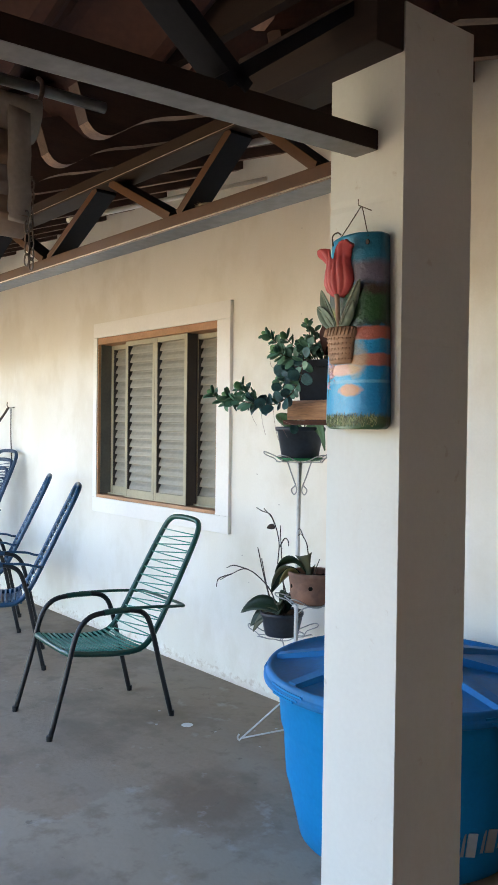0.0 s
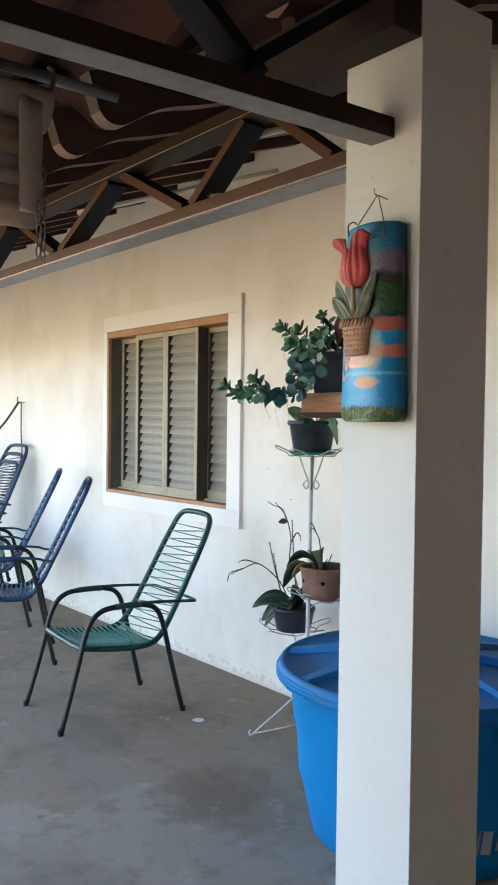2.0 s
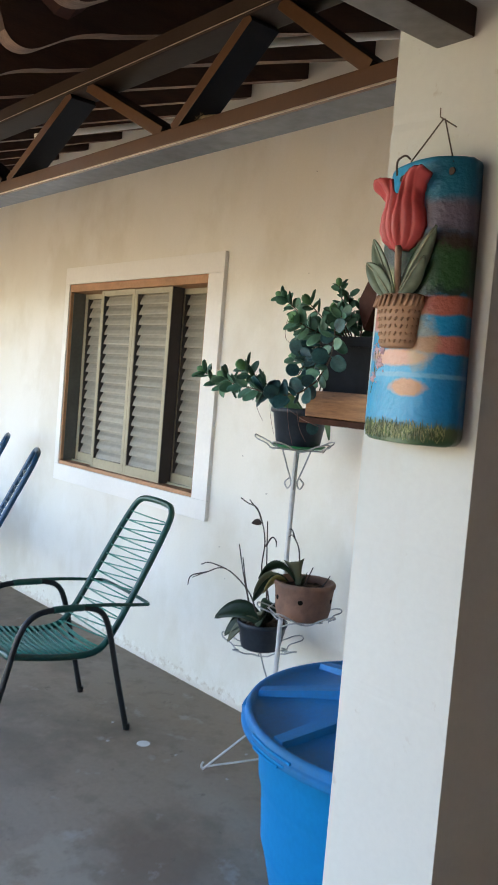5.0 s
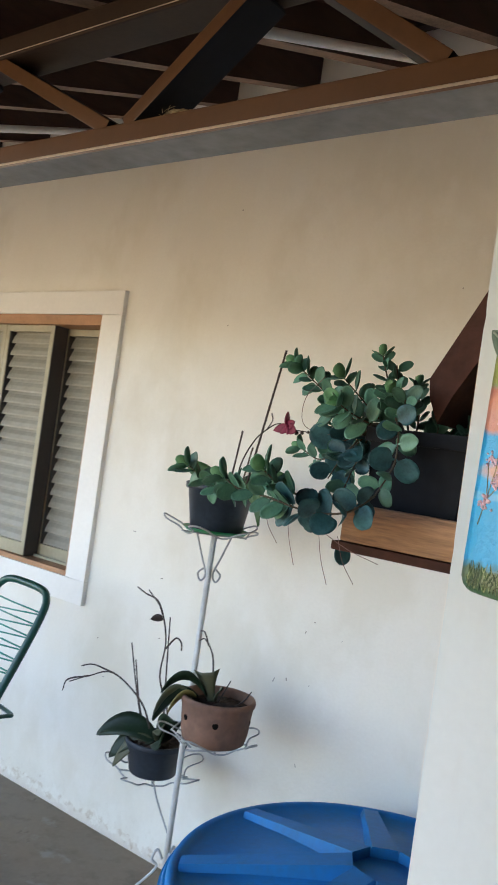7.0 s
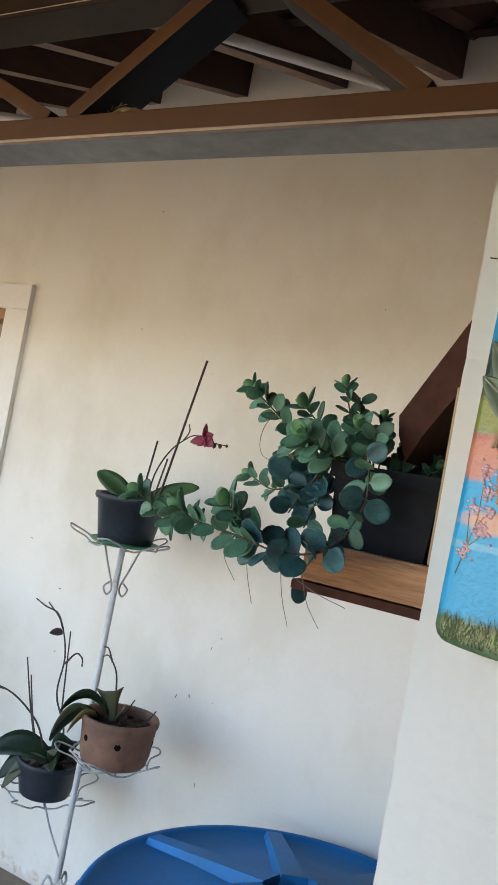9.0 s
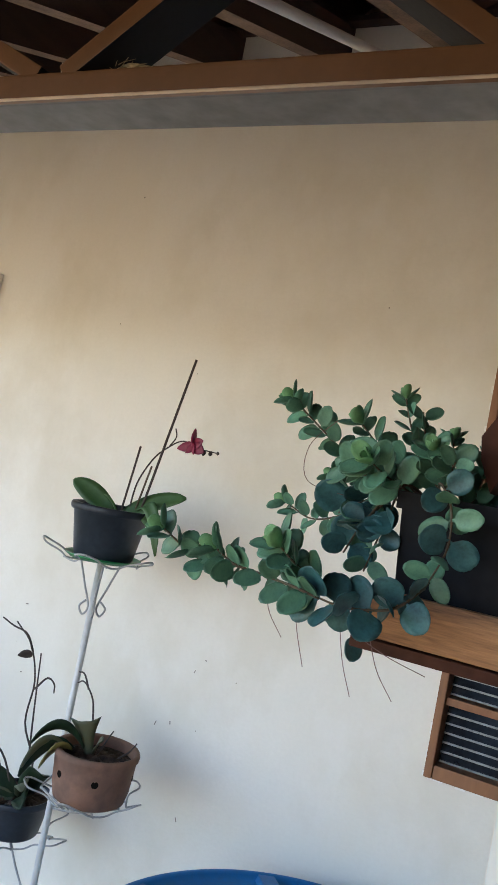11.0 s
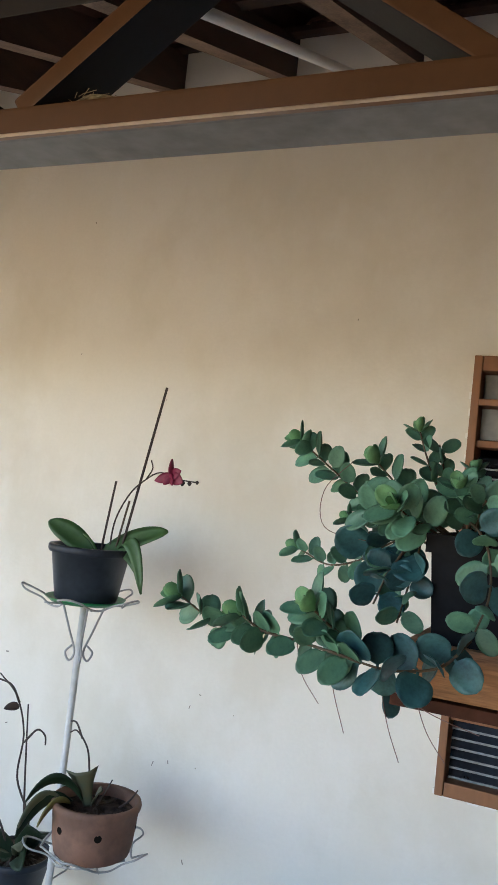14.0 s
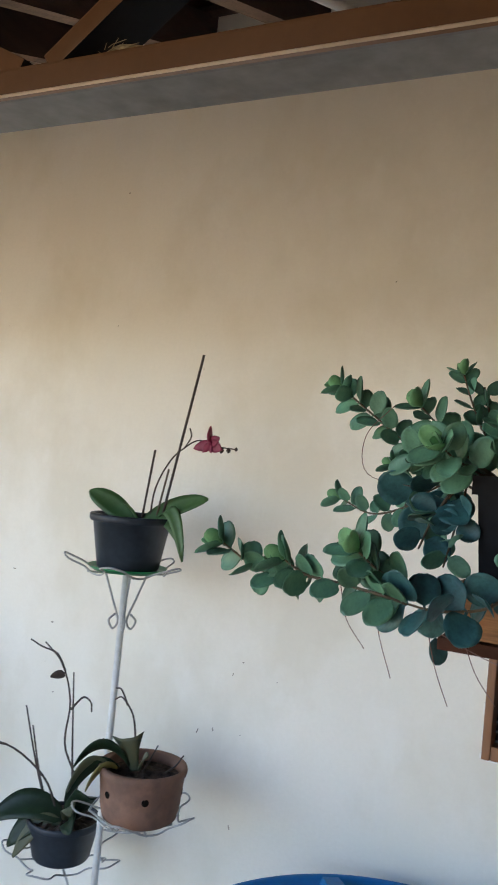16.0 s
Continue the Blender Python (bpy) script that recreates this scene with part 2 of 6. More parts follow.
def add_tube(bm, pts, r, seg=8, closed=False, taper=None):
    pts = [Vector(p) for p in pts]
    k = len(pts)
    rings, up = [], None
    for i, p in enumerate(pts):
        a = pts[i - 1] if (i > 0 or closed) else p
        b = pts[(i + 1) % k] if (i + 1 < k or closed) else p
        d = (b - a).normalized()
        if up is None:
            up = d.orthogonal().normalized()
        up = (up - d * up.dot(d))
        up = up.normalized() if up.length > 1e-6 else d.orthogonal().normalized()
        side = d.cross(up)
        rr = r if taper is None else r + (taper - r) * i / max(1, k - 1)
        rings.append([bm.verts.new(p + (up * math.cos(2 * math.pi * j / seg) + side * math.sin(2 * math.pi * j / seg)) * rr) for j in range(seg)])
    for i in range(k if closed else k - 1):
        A, B = rings[i], rings[(i + 1) % k]
        for j in range(seg):
            bm.faces.new((A[j], A[(j + 1) % seg], B[(j + 1) % seg], B[j]))
    if not closed:
        bm.faces.new(rings[0][::-1])
        bm.faces.new(rings[-1])


def tube(pts, r, seg=8, closed=False, taper=None):
    bm = bmesh.new()
    add_tube(bm, pts, r, seg, closed, taper)
    return bm


def add_lathe(bm, prof, seg=32, c=(0, 0, 0)):
    rings = []
    for r, z in prof:
        rings.append([bm.verts.new((c[0] + r * math.cos(2 * math.pi * j / seg), c[1] + r * math.sin(2 * math.pi * j / seg), c[2] + z)) for j in range(seg)])
    for A, B in zip(rings, rings[1:]):
        for j in range(seg):
            bm.faces.new((A[j], A[(j + 1) % seg], B[(j + 1) % seg], B[j]))
    bm.faces.new(rings[0][::-1])
    bm.faces.new(rings[-1])


def lathe(prof, seg=32, c=(0, 0, 0)):
    bm = bmesh.new()
    add_lathe(bm, prof, seg, c)
    return bm


def struct(ob, label=""):
    return tagged(ob, label, kind="structure")


# ---- setting: ground, floor, walls ----
WT = 2.96                      # top of the house wall under the rafters
struct(part("ground", box(-400, 400, -400, 400, -0.5, -0.06), M_GROUND), "dry earth yard around the house")
struct(part("floor", box(-9, 5.2, -4.6, 0.0, -0.2, 0.0, 0.004), M_FLOOR), "worn grey concrete veranda floor with stains")


def wall_with_openings(x0, x1, y0, y1, z1, holes):
    bm = bmesh.new()
    xs = x0
    for (a, b, c, d) in holes:
        add_box(bm, xs, a, y0, y1, 0, z1)
        add_box(bm, a, b, y0, y1, 0, c)
        add_box(bm, a, b, y0, y1, d, z1)
        xs = b
    add_box(bm, xs, x1, y0, y1, 0, z1)
    return bm


struct(part("wall_north", wall_with_openings(-9, 5.2, 0.0, 0.16, WT, [(-1.362, 0.026, 0.922, 2.022), (1.93, 2.95, 0.912, 2.026)]), M_WALL),
       "cream painted plaster house wall with scuffs and damp at its foot")
# Unseen walls added to block light from the east and south.
struct(part("wall_east", box(5.05, 5.2, -4.6, 0.16, 0, 3.42), M_CLOSER), "unseen side wall added to block light")
bm = bmesh.new()
va = [bm.verts.new(p) for p in ((2.3, -4.6, 0.0), (5.05, -4.6, 0.0), (5.05, -4.6, 3.42), (2.3, -4.6, 2.60))]
vb = [bm.verts.new((v.co.x, -4.45, v.co.z)) for v in va]
for j in range(4):
    bm.faces.new((va[j], va[(j + 1) % 4], vb[(j + 1) % 4], vb[j]))
bm.faces.new(va)
bm.faces.new(vb[::-1])
struct(part("wall_south", bm, M_CLOSER), "unseen wall added to block light from the south")
# Unseen gables and back wall keep daylight from under the roof.
for nm, b in (("wall_gable", (-9.15, -9.0, 0.16, 3.6, 0, 4.35)), ("wall_gable", (5.05, 5.2, 0.16, 3.6, 0, 4.35)), ("wall_back", (-9.0, 5.05, 3.45, 3.6, 0, 4.15))):
    struct(part(nm, box(*b), M_CLOSER), "unseen house wall added to keep daylight out of the roof")
struct(part("wall_west", box(-9.15, -9.0, -1.5, 0.16, 0, WT), M_WALL), "plain cream painted end wall")
struct(part("room_shell", box(-1.8, 3.3, 0.9, 1.0, 0.2, WT), M_DARKIN), "room behind the windows, coloured dark for shade")
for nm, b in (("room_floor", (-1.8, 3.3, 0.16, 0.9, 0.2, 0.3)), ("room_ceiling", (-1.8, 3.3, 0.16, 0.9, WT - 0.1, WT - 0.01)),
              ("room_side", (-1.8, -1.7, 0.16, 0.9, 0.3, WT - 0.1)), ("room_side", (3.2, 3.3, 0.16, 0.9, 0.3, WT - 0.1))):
    struct(part(nm, box(*b), M_DARKIN), "room behind the windows, coloured dark for shade")

# the house behind: closes the sky behind the roof
# ---- roof ----
SL = 0.34


def zr(y):
    """Underside of the rafters."""
    return 2.825 + SL * y


EAVE, RIDGE = -1.95, 3.6


def rafter(a, b, tag, carved=False):
    """A board on edge from a to b, its underside on that line; its tail is cut in a double curve where carved."""
    a, b = Vector(a), Vector(b)
    X = (b - a).normalized()
    Y = Vector((0, 0, 1)).cross(X).normalized()
    rot = Matrix((X, Y, X.cross(Y))).transposed().to_4x4()
    n = (b - a).length
    low = [(0.0, 0.0), (n, 0.0)]
    if carved:
        low = [(p.x, p.y) for p in smooth_path([(0.0, 0.016, 0), (0.012, -0.008, 0), (0.035, -0.024, 0), (0.070, -0.028, 0), (0.13, -0.014, 0), (0.19, 0.0, 0), (0.26, 0.004, 0), (0.33, 0.0, 0)], 4)] + [(n, 0.0)]
    prof = low + [(n, 0.12), (0.0, 0.12)]
    bm = bmesh.new()
    A = [bm.verts.new((x, -0.026, z)) for x, z in prof]
    B = [bm.verts.new((x, 0.026, z)) for x, z in prof]
    for j in range(len(prof)):
        k = (j + 1) % len(prof)
        bm.faces.new((A[j], B[j], B[k], A[k])).material_index = 1 if j < len(low) - 1 else 0
    bm.faces.new(A)
    bm.faces.new(B[::-1])
    bmesh.ops.transform(bm, matrix=Matrix.Translation(a) @ rot, verts=bm.verts)
    ob = part("rafter", bm, M_WOODDK)
    ob.data.materials.append(M_RAFTEDGE)
    return struct(tagged(ob, category="rafter", group=tag), "dark stained sloping wooden roof rafter with a carved tail" if carved else "dark stained sloping wooden roof rafter")


for i in range(36):
    x = 4.69 - 0.375 * i
    if x < 0.16:
        e = EAVE
    elif x < 1.75:
        e = -1.727 if x > 1.5 else -1.665
    else:
        e = -1.09 if 2.2 < x < 2.6 else -1.33
    rafter((x, e, zr(e)), (x, RIDGE, zr(RIDGE)), "main roof rafters", 0.16 < x < 1.75)


def tile_sheet(a0, a1, b0, b1, z_at, swap=False, course=0.35, period=0.36, amp=0.050):
    """Wavy clay tiles in overlapping courses that climb along b, joined into one sheet."""
    verts, faces, edge = [], [], []
    n = int((a1 - a0) / period * 10)
    k = int(math.ceil((b1 - b0) / course))
    for c in range(k):
        ba = b0 + c * course
        rows = []
        for (b, dz) in ((ba - 0.05, -0.024), (ba - 0.05, 0.016), (ba + course, 0.030), (ba + course, 0.014)):
            row = []
            for i in range(n + 1):
                a = a0 + (a1 - a0) * i / n
                ph = 2 * math.pi * (a - a0) / period
                w = amp * (math.sin(ph) + 0.25 * math.sin(2 * ph))
                row.append(len(verts))
                z = z_at(b) + w + dz - (0.0 if b < ba else 0.022)
                verts.append((b, a, z) if swap else (a, b, z))
            rows.append(row)
        for q in range(4):
            A, B = rows[q], rows[(q + 1) % 4]
            for i in range(n):
                faces.append((A[i], A[i + 1], B[i + 1], B[i]))
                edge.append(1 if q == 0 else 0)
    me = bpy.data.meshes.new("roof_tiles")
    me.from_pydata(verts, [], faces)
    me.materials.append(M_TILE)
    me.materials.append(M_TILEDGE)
    # Course ends take the paler, lit colour.
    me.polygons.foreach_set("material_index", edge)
    return struct(new("ceiling", me), "underside of wavy red clay roof tiles in courses")


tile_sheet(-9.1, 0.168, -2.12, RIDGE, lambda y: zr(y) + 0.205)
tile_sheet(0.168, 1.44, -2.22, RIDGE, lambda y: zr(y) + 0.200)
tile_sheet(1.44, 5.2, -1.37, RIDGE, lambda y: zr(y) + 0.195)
for i, y in enumerate((-0.05, -0.4, -0.75, -1.1, -1.45, -1.8)):
    struct(tagged(part("batten", box(-9, 0.15 if y < -1.4 else 5.1, y - 0.02, y + 0.02, zr(y) + 0.123, zr(y) + 0.139, 0.002), M_WOODDK), category="batten", group="roof battens"),
           "thin dark wooden tile batten")


def zw(x):
    """Underside of the side wing's rafters, which climb away from the eave."""
    return 2.385 + 0.30 * (x - 1.75)


for i in range(1, 7):
    y = -1.72 - 0.485 * i
    rafter((1.62, y, zw(1.62)), (5.05, y, zw(5.05)), "wing roof rafters")
tile_sheet(-4.7, -1.44, 1.37, 5.2, lambda x: zw(x) + 0.16, True)
# Board added to cover the sky gap between the two roofs.
bm = bmesh.new()
va = [bm.verts.new(p) for p in ((1.47, -1.455, 2.49), (5.2, -1.455, 2.43), (5.2, -1.455, zw(5.2) + 0.3), (1.47, -1.455, zw(1.47) + 0.25))]
vb = [bm.verts.new((v.co.x, -1.425, v.co.z)) for v in va]
for j in range(4):
    bm.faces.new((va[j], va[(j + 1) % 4], vb[(j + 1) % 4], vb[j]))
bm.faces.new(va)
bm.faces.new(vb[::-1])
struct(part("trim_board", bm, M_WOODBK), "dark board added to shut out sky between two roofs")
struct(part("trim_beam", box(2.02, 2.516, -1.45, -1.359, 2.278, 2.40, 0.004), M_WOODBK), "dark timber beam across the head of the column")
for x, z0, k in ((0.435, 2.727, 0.359), (1.64, 2.762, 0.372)):
    bm = tube([(x, y, z0 + k * y) for y in (-1.15, -0.6, -0.02)], 0.0115, 10)
    struct(part("trim_conduit", bm, M_TRIM, None, "", True), "pale plastic electrical conduit along a rafter")
wing_beam = part("eave_beam", tube([(1.75, -4.6, 2.292), (1.75, -1.70, 2.286)], 0.015, 14), M_RAIL, None, "", True)
struct(wing_beam, "grey steel eave pipe of the side wing")
struct(part("post", box(1.70, 1.80, -4.6, -4.5, 0, 2.30, 0.004), M_STEEL_DARK), "dark steel corner post")

# ---- steel trusses ----
CH = 0.048


def truss_chord(name, z0, parent, a, b, along='x', at=0.0, primer=True, paint=None, w=0.095):
    bm = box(a, b, at - w / 2, at + w / 2, z0, z0 + CH, 0.005) if along == 'x' else box(at - w / 2, at + w / 2, a, b, z0, z0 + CH, 0.004)
    ob = part(name, bm, paint or M_STEEL, parent)
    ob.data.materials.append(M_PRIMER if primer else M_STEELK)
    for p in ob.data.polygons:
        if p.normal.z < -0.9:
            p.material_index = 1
    if along == 'x':
        # Thin pale tube draws the highlight on the chord's lower edge.
        part("worn_edge", tube([(a, at - w / 2 + 0.0012, z0 + 0.0075), (b, at - w / 2 + 0.0012, z0 + 0.0075)], 0.0030 if primer else 0.0016, 8), M_LIP, ob, "pale strip in place of gloss on the lower edge", True)
    return ob


def strut(name, p, q, parent, w=0.085, t=0.03, along='x', material=None):
    p, q = Vector(p), Vector(q)
    d = q - p
    L = d.length
    bm = bmesh.new()
    add_box(bm, 0, L, -w / 2, w / 2, -t / 2, t / 2, 0.003)
    X = d.normalized()
    Y = Vector((0, 1, 0)) if along == 'x' else Vector((1, 0, 0))
    Z = X.cross(Y).normalized()
    rot = Matrix((X, Y, Z)).transposed().to_4x4()
    bmesh.ops.transform(bm, matrix=Matrix.Translation(p) @ rot, verts=bm.verts)
    ob = part(name, bm, material or M_STEEL, parent)
    # Faces out of the truss plane take the near-black steel.
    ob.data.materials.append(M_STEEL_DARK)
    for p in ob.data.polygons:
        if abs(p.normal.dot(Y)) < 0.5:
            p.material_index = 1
    return ob


ZB, ZT = 2.074, 2.325
TY = -1.235
truss = base("roof_truss", (0, 0, 0), 0, "brown painted steel lattice truss along the veranda", "truss")
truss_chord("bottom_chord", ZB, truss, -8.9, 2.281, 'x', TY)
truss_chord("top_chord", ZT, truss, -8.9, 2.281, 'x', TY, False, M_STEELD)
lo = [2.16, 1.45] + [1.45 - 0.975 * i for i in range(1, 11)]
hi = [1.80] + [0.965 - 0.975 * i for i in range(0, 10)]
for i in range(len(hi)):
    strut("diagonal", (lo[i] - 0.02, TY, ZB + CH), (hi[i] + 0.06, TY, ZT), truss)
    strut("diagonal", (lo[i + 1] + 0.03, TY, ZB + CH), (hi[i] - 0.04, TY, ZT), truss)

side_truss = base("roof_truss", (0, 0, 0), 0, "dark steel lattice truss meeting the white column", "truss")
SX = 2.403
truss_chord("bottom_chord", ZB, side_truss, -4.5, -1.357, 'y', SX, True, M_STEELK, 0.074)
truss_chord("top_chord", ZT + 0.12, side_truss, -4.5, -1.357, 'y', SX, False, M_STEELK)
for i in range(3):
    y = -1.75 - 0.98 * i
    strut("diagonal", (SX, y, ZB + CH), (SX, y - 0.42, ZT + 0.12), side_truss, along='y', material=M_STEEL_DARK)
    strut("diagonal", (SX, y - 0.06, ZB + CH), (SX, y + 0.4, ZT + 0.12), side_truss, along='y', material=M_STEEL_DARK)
for ob in side_truss.children:
    for v in ob.data.vertices:
        v.co.z += 0.0205 * (v.co.y + 1.357)

# ---- column ----
bm = box(2.283, 2.518, -1.357, -1.104, 0, 2.392)
ve = [e for e in bm.edges if abs(e.verts[0].co.z - e.verts[1].co.z) > 1]
bmesh.ops.subdivide_edges(bm, edges=ve, cuts=150)
for v in bm.verts:
    k = noise.noise(Vector((v.co.x * 3, v.co.y * 3, v.co.z * 9))) * 0.7 + noise.noise(Vector((v.co.x * 3, v.co.y * 3, v.co.z * 45))) * 0.5
    c = Vector((2.4005, -1.2305, v.co.z))
    v.co += (c - v.co).normalized() * max(0.0, k - 0.36) * 0.010
col = part("column", bm, M_COLUMN)
mix_in(M_COLUMN, (0.56, 0.72), (0.62, 0.58, 0.50), (1.6, 1.6, 0.35), 3.0, 7, None, 0.45)
mix_in(M_COLUMN, (0.66, 0.70), (0.45, 0.40, 0.33), (1, 1, 1), 14.0, 8, None, 0.35)
struct(col, "square white plastered column with chipped edges")

# ---- more materials ----
M_CHAIR = mat("black_tube", (0.013, 0.015, 0.017), 0.42, var=0.2, scale=9, bump=0.03, spec=0.35)
M_CORDG = mat("green_cord", (0.008, 0.200, 0.142), 0.38, var=0.15, scale=20, bump=0.02)
M_CORDGD = mat("dark_green_cord", (0.004, 0.062, 0.046), 0.4, var=0.2, scale=20, bump=0.05)
M_CORDB = mat("blue_cord", (0.010, 0.095, 0.21), 0.4, var=0.15, scale=20, bump=0.02)
M_CORDBD = mat("dark_blue_cord", (0.004, 0.050, 0.115), 0.4, var=0.2, scale=20, bump=0.05)
M_CORDN = mat("navy_cord", (0.008, 0.036, 0.085), 0.45, var=0.2, scale=20, bump=0.05)
M_RING = mat("grey_wire", (0.36, 0.37, 0.365), 0.4, var=0.2, scale=12, bump=0.03)
M_WIRE = mat("white_wire", (0.62, 0.62, 0.6), 0.4, var=0.12, scale=12, bump=0.03)
M_BLACKPOT = mat("black_plastic", (0.030, 0.039, 0.052), 0.40, spec=0.25, var=0.25, scale=7, bump=0.03)
M_POT2 = mat("dull_black_plastic", (0.011, 0.0125, 0.016), 0.6, spec=0.10, var=0.3, scale=6, bump=0.03)
M_CLAY = mat("terracotta", (0.215, 0.112, 0.072), 0.85, var=0.2, scale=7, bump=0.12, tint=(0.165, 0.092, 0.066))
mix_in(M_CLAY, (0.50, 0.68), (0.115, 0.070, 0.058), (1, 1, 1), 9.0, 6, None, 0.6)
mix_in(M_CLAY, (0.50, 0.68), (0.125, 0.072, 0.048), (1, 1, 1), 9.0, 6, None, 0.6)
M_SOIL = mat("bark_soil", (0.07, 0.045, 0.032), 0.95, var=0.4, scale=40, bump=0.8, fine=90)
M_LEAF = mat("succulent_leaf", (0.082, 0.200, 0.122), 0.48, var=0.22, scale=2.2, bump=0.02, fine=14, ob_rand=0.3, tint=(0.048, 0.135, 0.090), spec=0.4)
M_LEAFY = mat("young_leaf", (0.125, 0.29, 0.13), 0.5, var=0.15, scale=2.2, bump=0.02, fine=14, ob_rand=0.2, spec=0.35)
M_LEAFB = mat("bluish_leaf", (0.033, 0.108, 0.112), 0.44, var=0.3, scale=2.0, bump=0.02, fine=12, ob_rand=0.35, spec=0.35)
M_ORCHID = mat("orchid_leaf", (0.05, 0.125, 0.04), 0.5, var=0.2, scale=9, bump=0.05)
M_ORCHIDM = mat("dull_orchid_leaf", (0.044, 0.060, 0.040), 0.5, var=0.35, scale=14, bump=0.08, spec=0.25, tint=(0.085, 0.080, 0.040))
M_ORCHIDD = mat("dark_orchid_leaf", (0.013, 0.030, 0.015), 0.45, var=0.25, scale=9, bump=0.05, spec=0.25)
M_DRYLEAF = mat("yellowing_leaf", (0.22, 0.19, 0.06), 0.6, var=0.25, scale=9, bump=0.05)
M_STEM = mat("stem", (0.10, 0.075, 0.045), 0.7, var=0.25, scale=20, bump=0.1)
M_DRY = mat("dry_stalk", (0.055, 0.04, 0.035), 0.8, var=0.25, scale=20, bump=0.1)
M_FLOWER = mat("crimson_petal", (0.22, 0.012, 0.05), 0.5, var=0.2, scale=25, bump=0.02)
M_SAUCER = mat("green_plastic", (0.01, 0.22, 0.07), 0.4, var=0.1, bump=0.01)
M_CRATE = mat("planter_wood", (0.36, 0.185, 0.078), 0.6, var=0.3, scale=7, bump=0.15, stretch=(0.8, 4, 9), tint=(0.09, 0.042, 0.02))
M_LIGHTWOOD = mat("light_wood", (0.46, 0.31, 0.17), 0.65, var=0.2, scale=9, bump=0.1, stretch=(4, 4, 0.6))
M_ROOFLET = mat("brown_board", (0.066, 0.025, 0.016), 0.7, var=0.3, scale=9, bump=0.12, spec=0.15)
M_TULIP = mat("tulip_red", (0.52, 0.075, 0.08), 0.5, var=0.12, scale=14, bump=0.05)
M_TLEAF = mat("relief_leaf", (0.20, 0.27, 0.19), 0.55, var=0.3, scale=22, bump=0.06)
M_RPOT = mat("relief_pot", (0.47, 0.29, 0.18), 0.75, var=0.2, scale=20, bump=0.25, fine=45)
M_PINK = mat("pink_paint", (0.78, 0.52, 0.56), 0.6, var=0.2, scale=90, bump=0.1)
M_STRING = mat("dark_string", (0.09, 0.07, 0.06), 0.8, var=0.2, bump=0)
M_TARP = mat("canvas_tarp", (0.31, 0.275, 0.23), 0.8, var=0.2, scale=5, bump=0.1, tint=(0.21, 0.185, 0.155))
M_TARPB = mat("brown_canvas", (0.33, 0.25, 0.18), 0.85, var=0.2, scale=4, bump=0.1, tint=(0.22, 0.165, 0.125))
M_CHAIN = mat("galvanised_chain", (0.15, 0.12, 0.10), 0.5, metal=0.6, var=0.2, bump=0)
M_STRAW = mat("straw", (0.28, 0.22, 0.13), 0.9, var=0.35, scale=30, bump=0.2)
M_HOLE = mat("hole_shade", (0.008, 0.007, 0.006), 0.95, var=0.1, bump=0, spec=0.05)
M_ROOT = mat("pink_root", (0.20, 0.115, 0.10), 0.7, var=0.2, bump=0)
M_GALV = mat("galvanised_sheet", (0.42, 0.45, 0.43), 0.45, metal=0.3, var=0.15, bump=0.02)
M_MINT = mat("mint_cushion", (0.28, 0.43, 0.40), 0.85, var=0.1, scale=9, bump=0.2, fine=120)
M_RED = mat("maroon_cushion", (0.15, 0.022, 0.04), 0.85, var=0.12, scale=9, bump=0.2, fine=120)
M_HAM = mat("hammock_blue", (0.10, 0.33, 0.40), 0.85, var=0.3, scale=25, bump=0.3, tint=(0.05, 0.19, 0.26))
M_SPOT = mat("dried_white_paint", (0.68, 0.68, 0.66), 0.8, var=0.06, bump=0.05)
M_SPECK = mat("faded_paint_speck", (0.42, 0.40, 0.37), 0.85, var=0.15, bump=0.05)
M_LETTER = mat("pale_print", (0.34, 0.35, 0.35), 0.5, var=0.05, bump=0)
M_MAT = mat("dark_mat", (0.035, 0.033, 0.035), 0.85, var=0.2, bump=0.2)
M_GLASSY = mat("dusty_clear_glass", (0.10, 0.095, 0.085), 0.2, var=0.25, scale=5, bump=0.02)
# Clear louvre glass coloured dark for the unlit room behind it.
M_SLATGLASS = mat("dark_glass", (0.020, 0.026, 0.036), 0.16, var=0.35, scale=9, bump=0.01, spec=0.5, ob_rand=0.35)
M_GLASSEDGE = mat("glass_edge", (0.27, 0.30, 0.31), 0.3, var=0.3, scale=14, bump=0.02)

# ---- window with louvred shutters ----
X0, X1, Z0, Z1 = -1.362, 0.026, 0.922, 2.022
w1 = base("window_1", (0, 0, 0), 0, "olive metal louvred shutter window in a white plaster surround", "window")
w1["kind"] = "structure"
YF = -0.022
part("surround_top", box(X0 - 0.05, X1 + 0.120, YF, 0.0, Z1, Z1 + 0.10, 0.003), M_TRIM, w1, "white plaster band")
part("surround_bottom", box(X0 - 0.05, X1 + 0.120, YF, 0.0, Z0 - 0.098, Z0, 0.003), M_TRIM, w1, "white plaster band")
part("surround_side", box(X1, X1 + 0.120, YF, 0.0, Z0 + 0.0005, Z1 - 0.0005, 0.002), M_TRIM, w1, "white plaster band")
part("surround_side", box(X0 - 0.05, X0, YF, 0.0, Z0 + 0.0005, Z1 - 0.0005, 0.002), M_TRIM, w1, "white plaster band")
M_OCHRE = mat("ochre_frame", (0.42, 0.22, 0.11), 0.6, var=0.15, scale=8, bump=0.06)
part("frame_head", box(X0 + 0.001, X1 - 0.001, -0.015, 0.15, Z1 - 0.045, Z1 - 0.001, 0.002), M_OCHRE, w1, "ochre painted frame head")
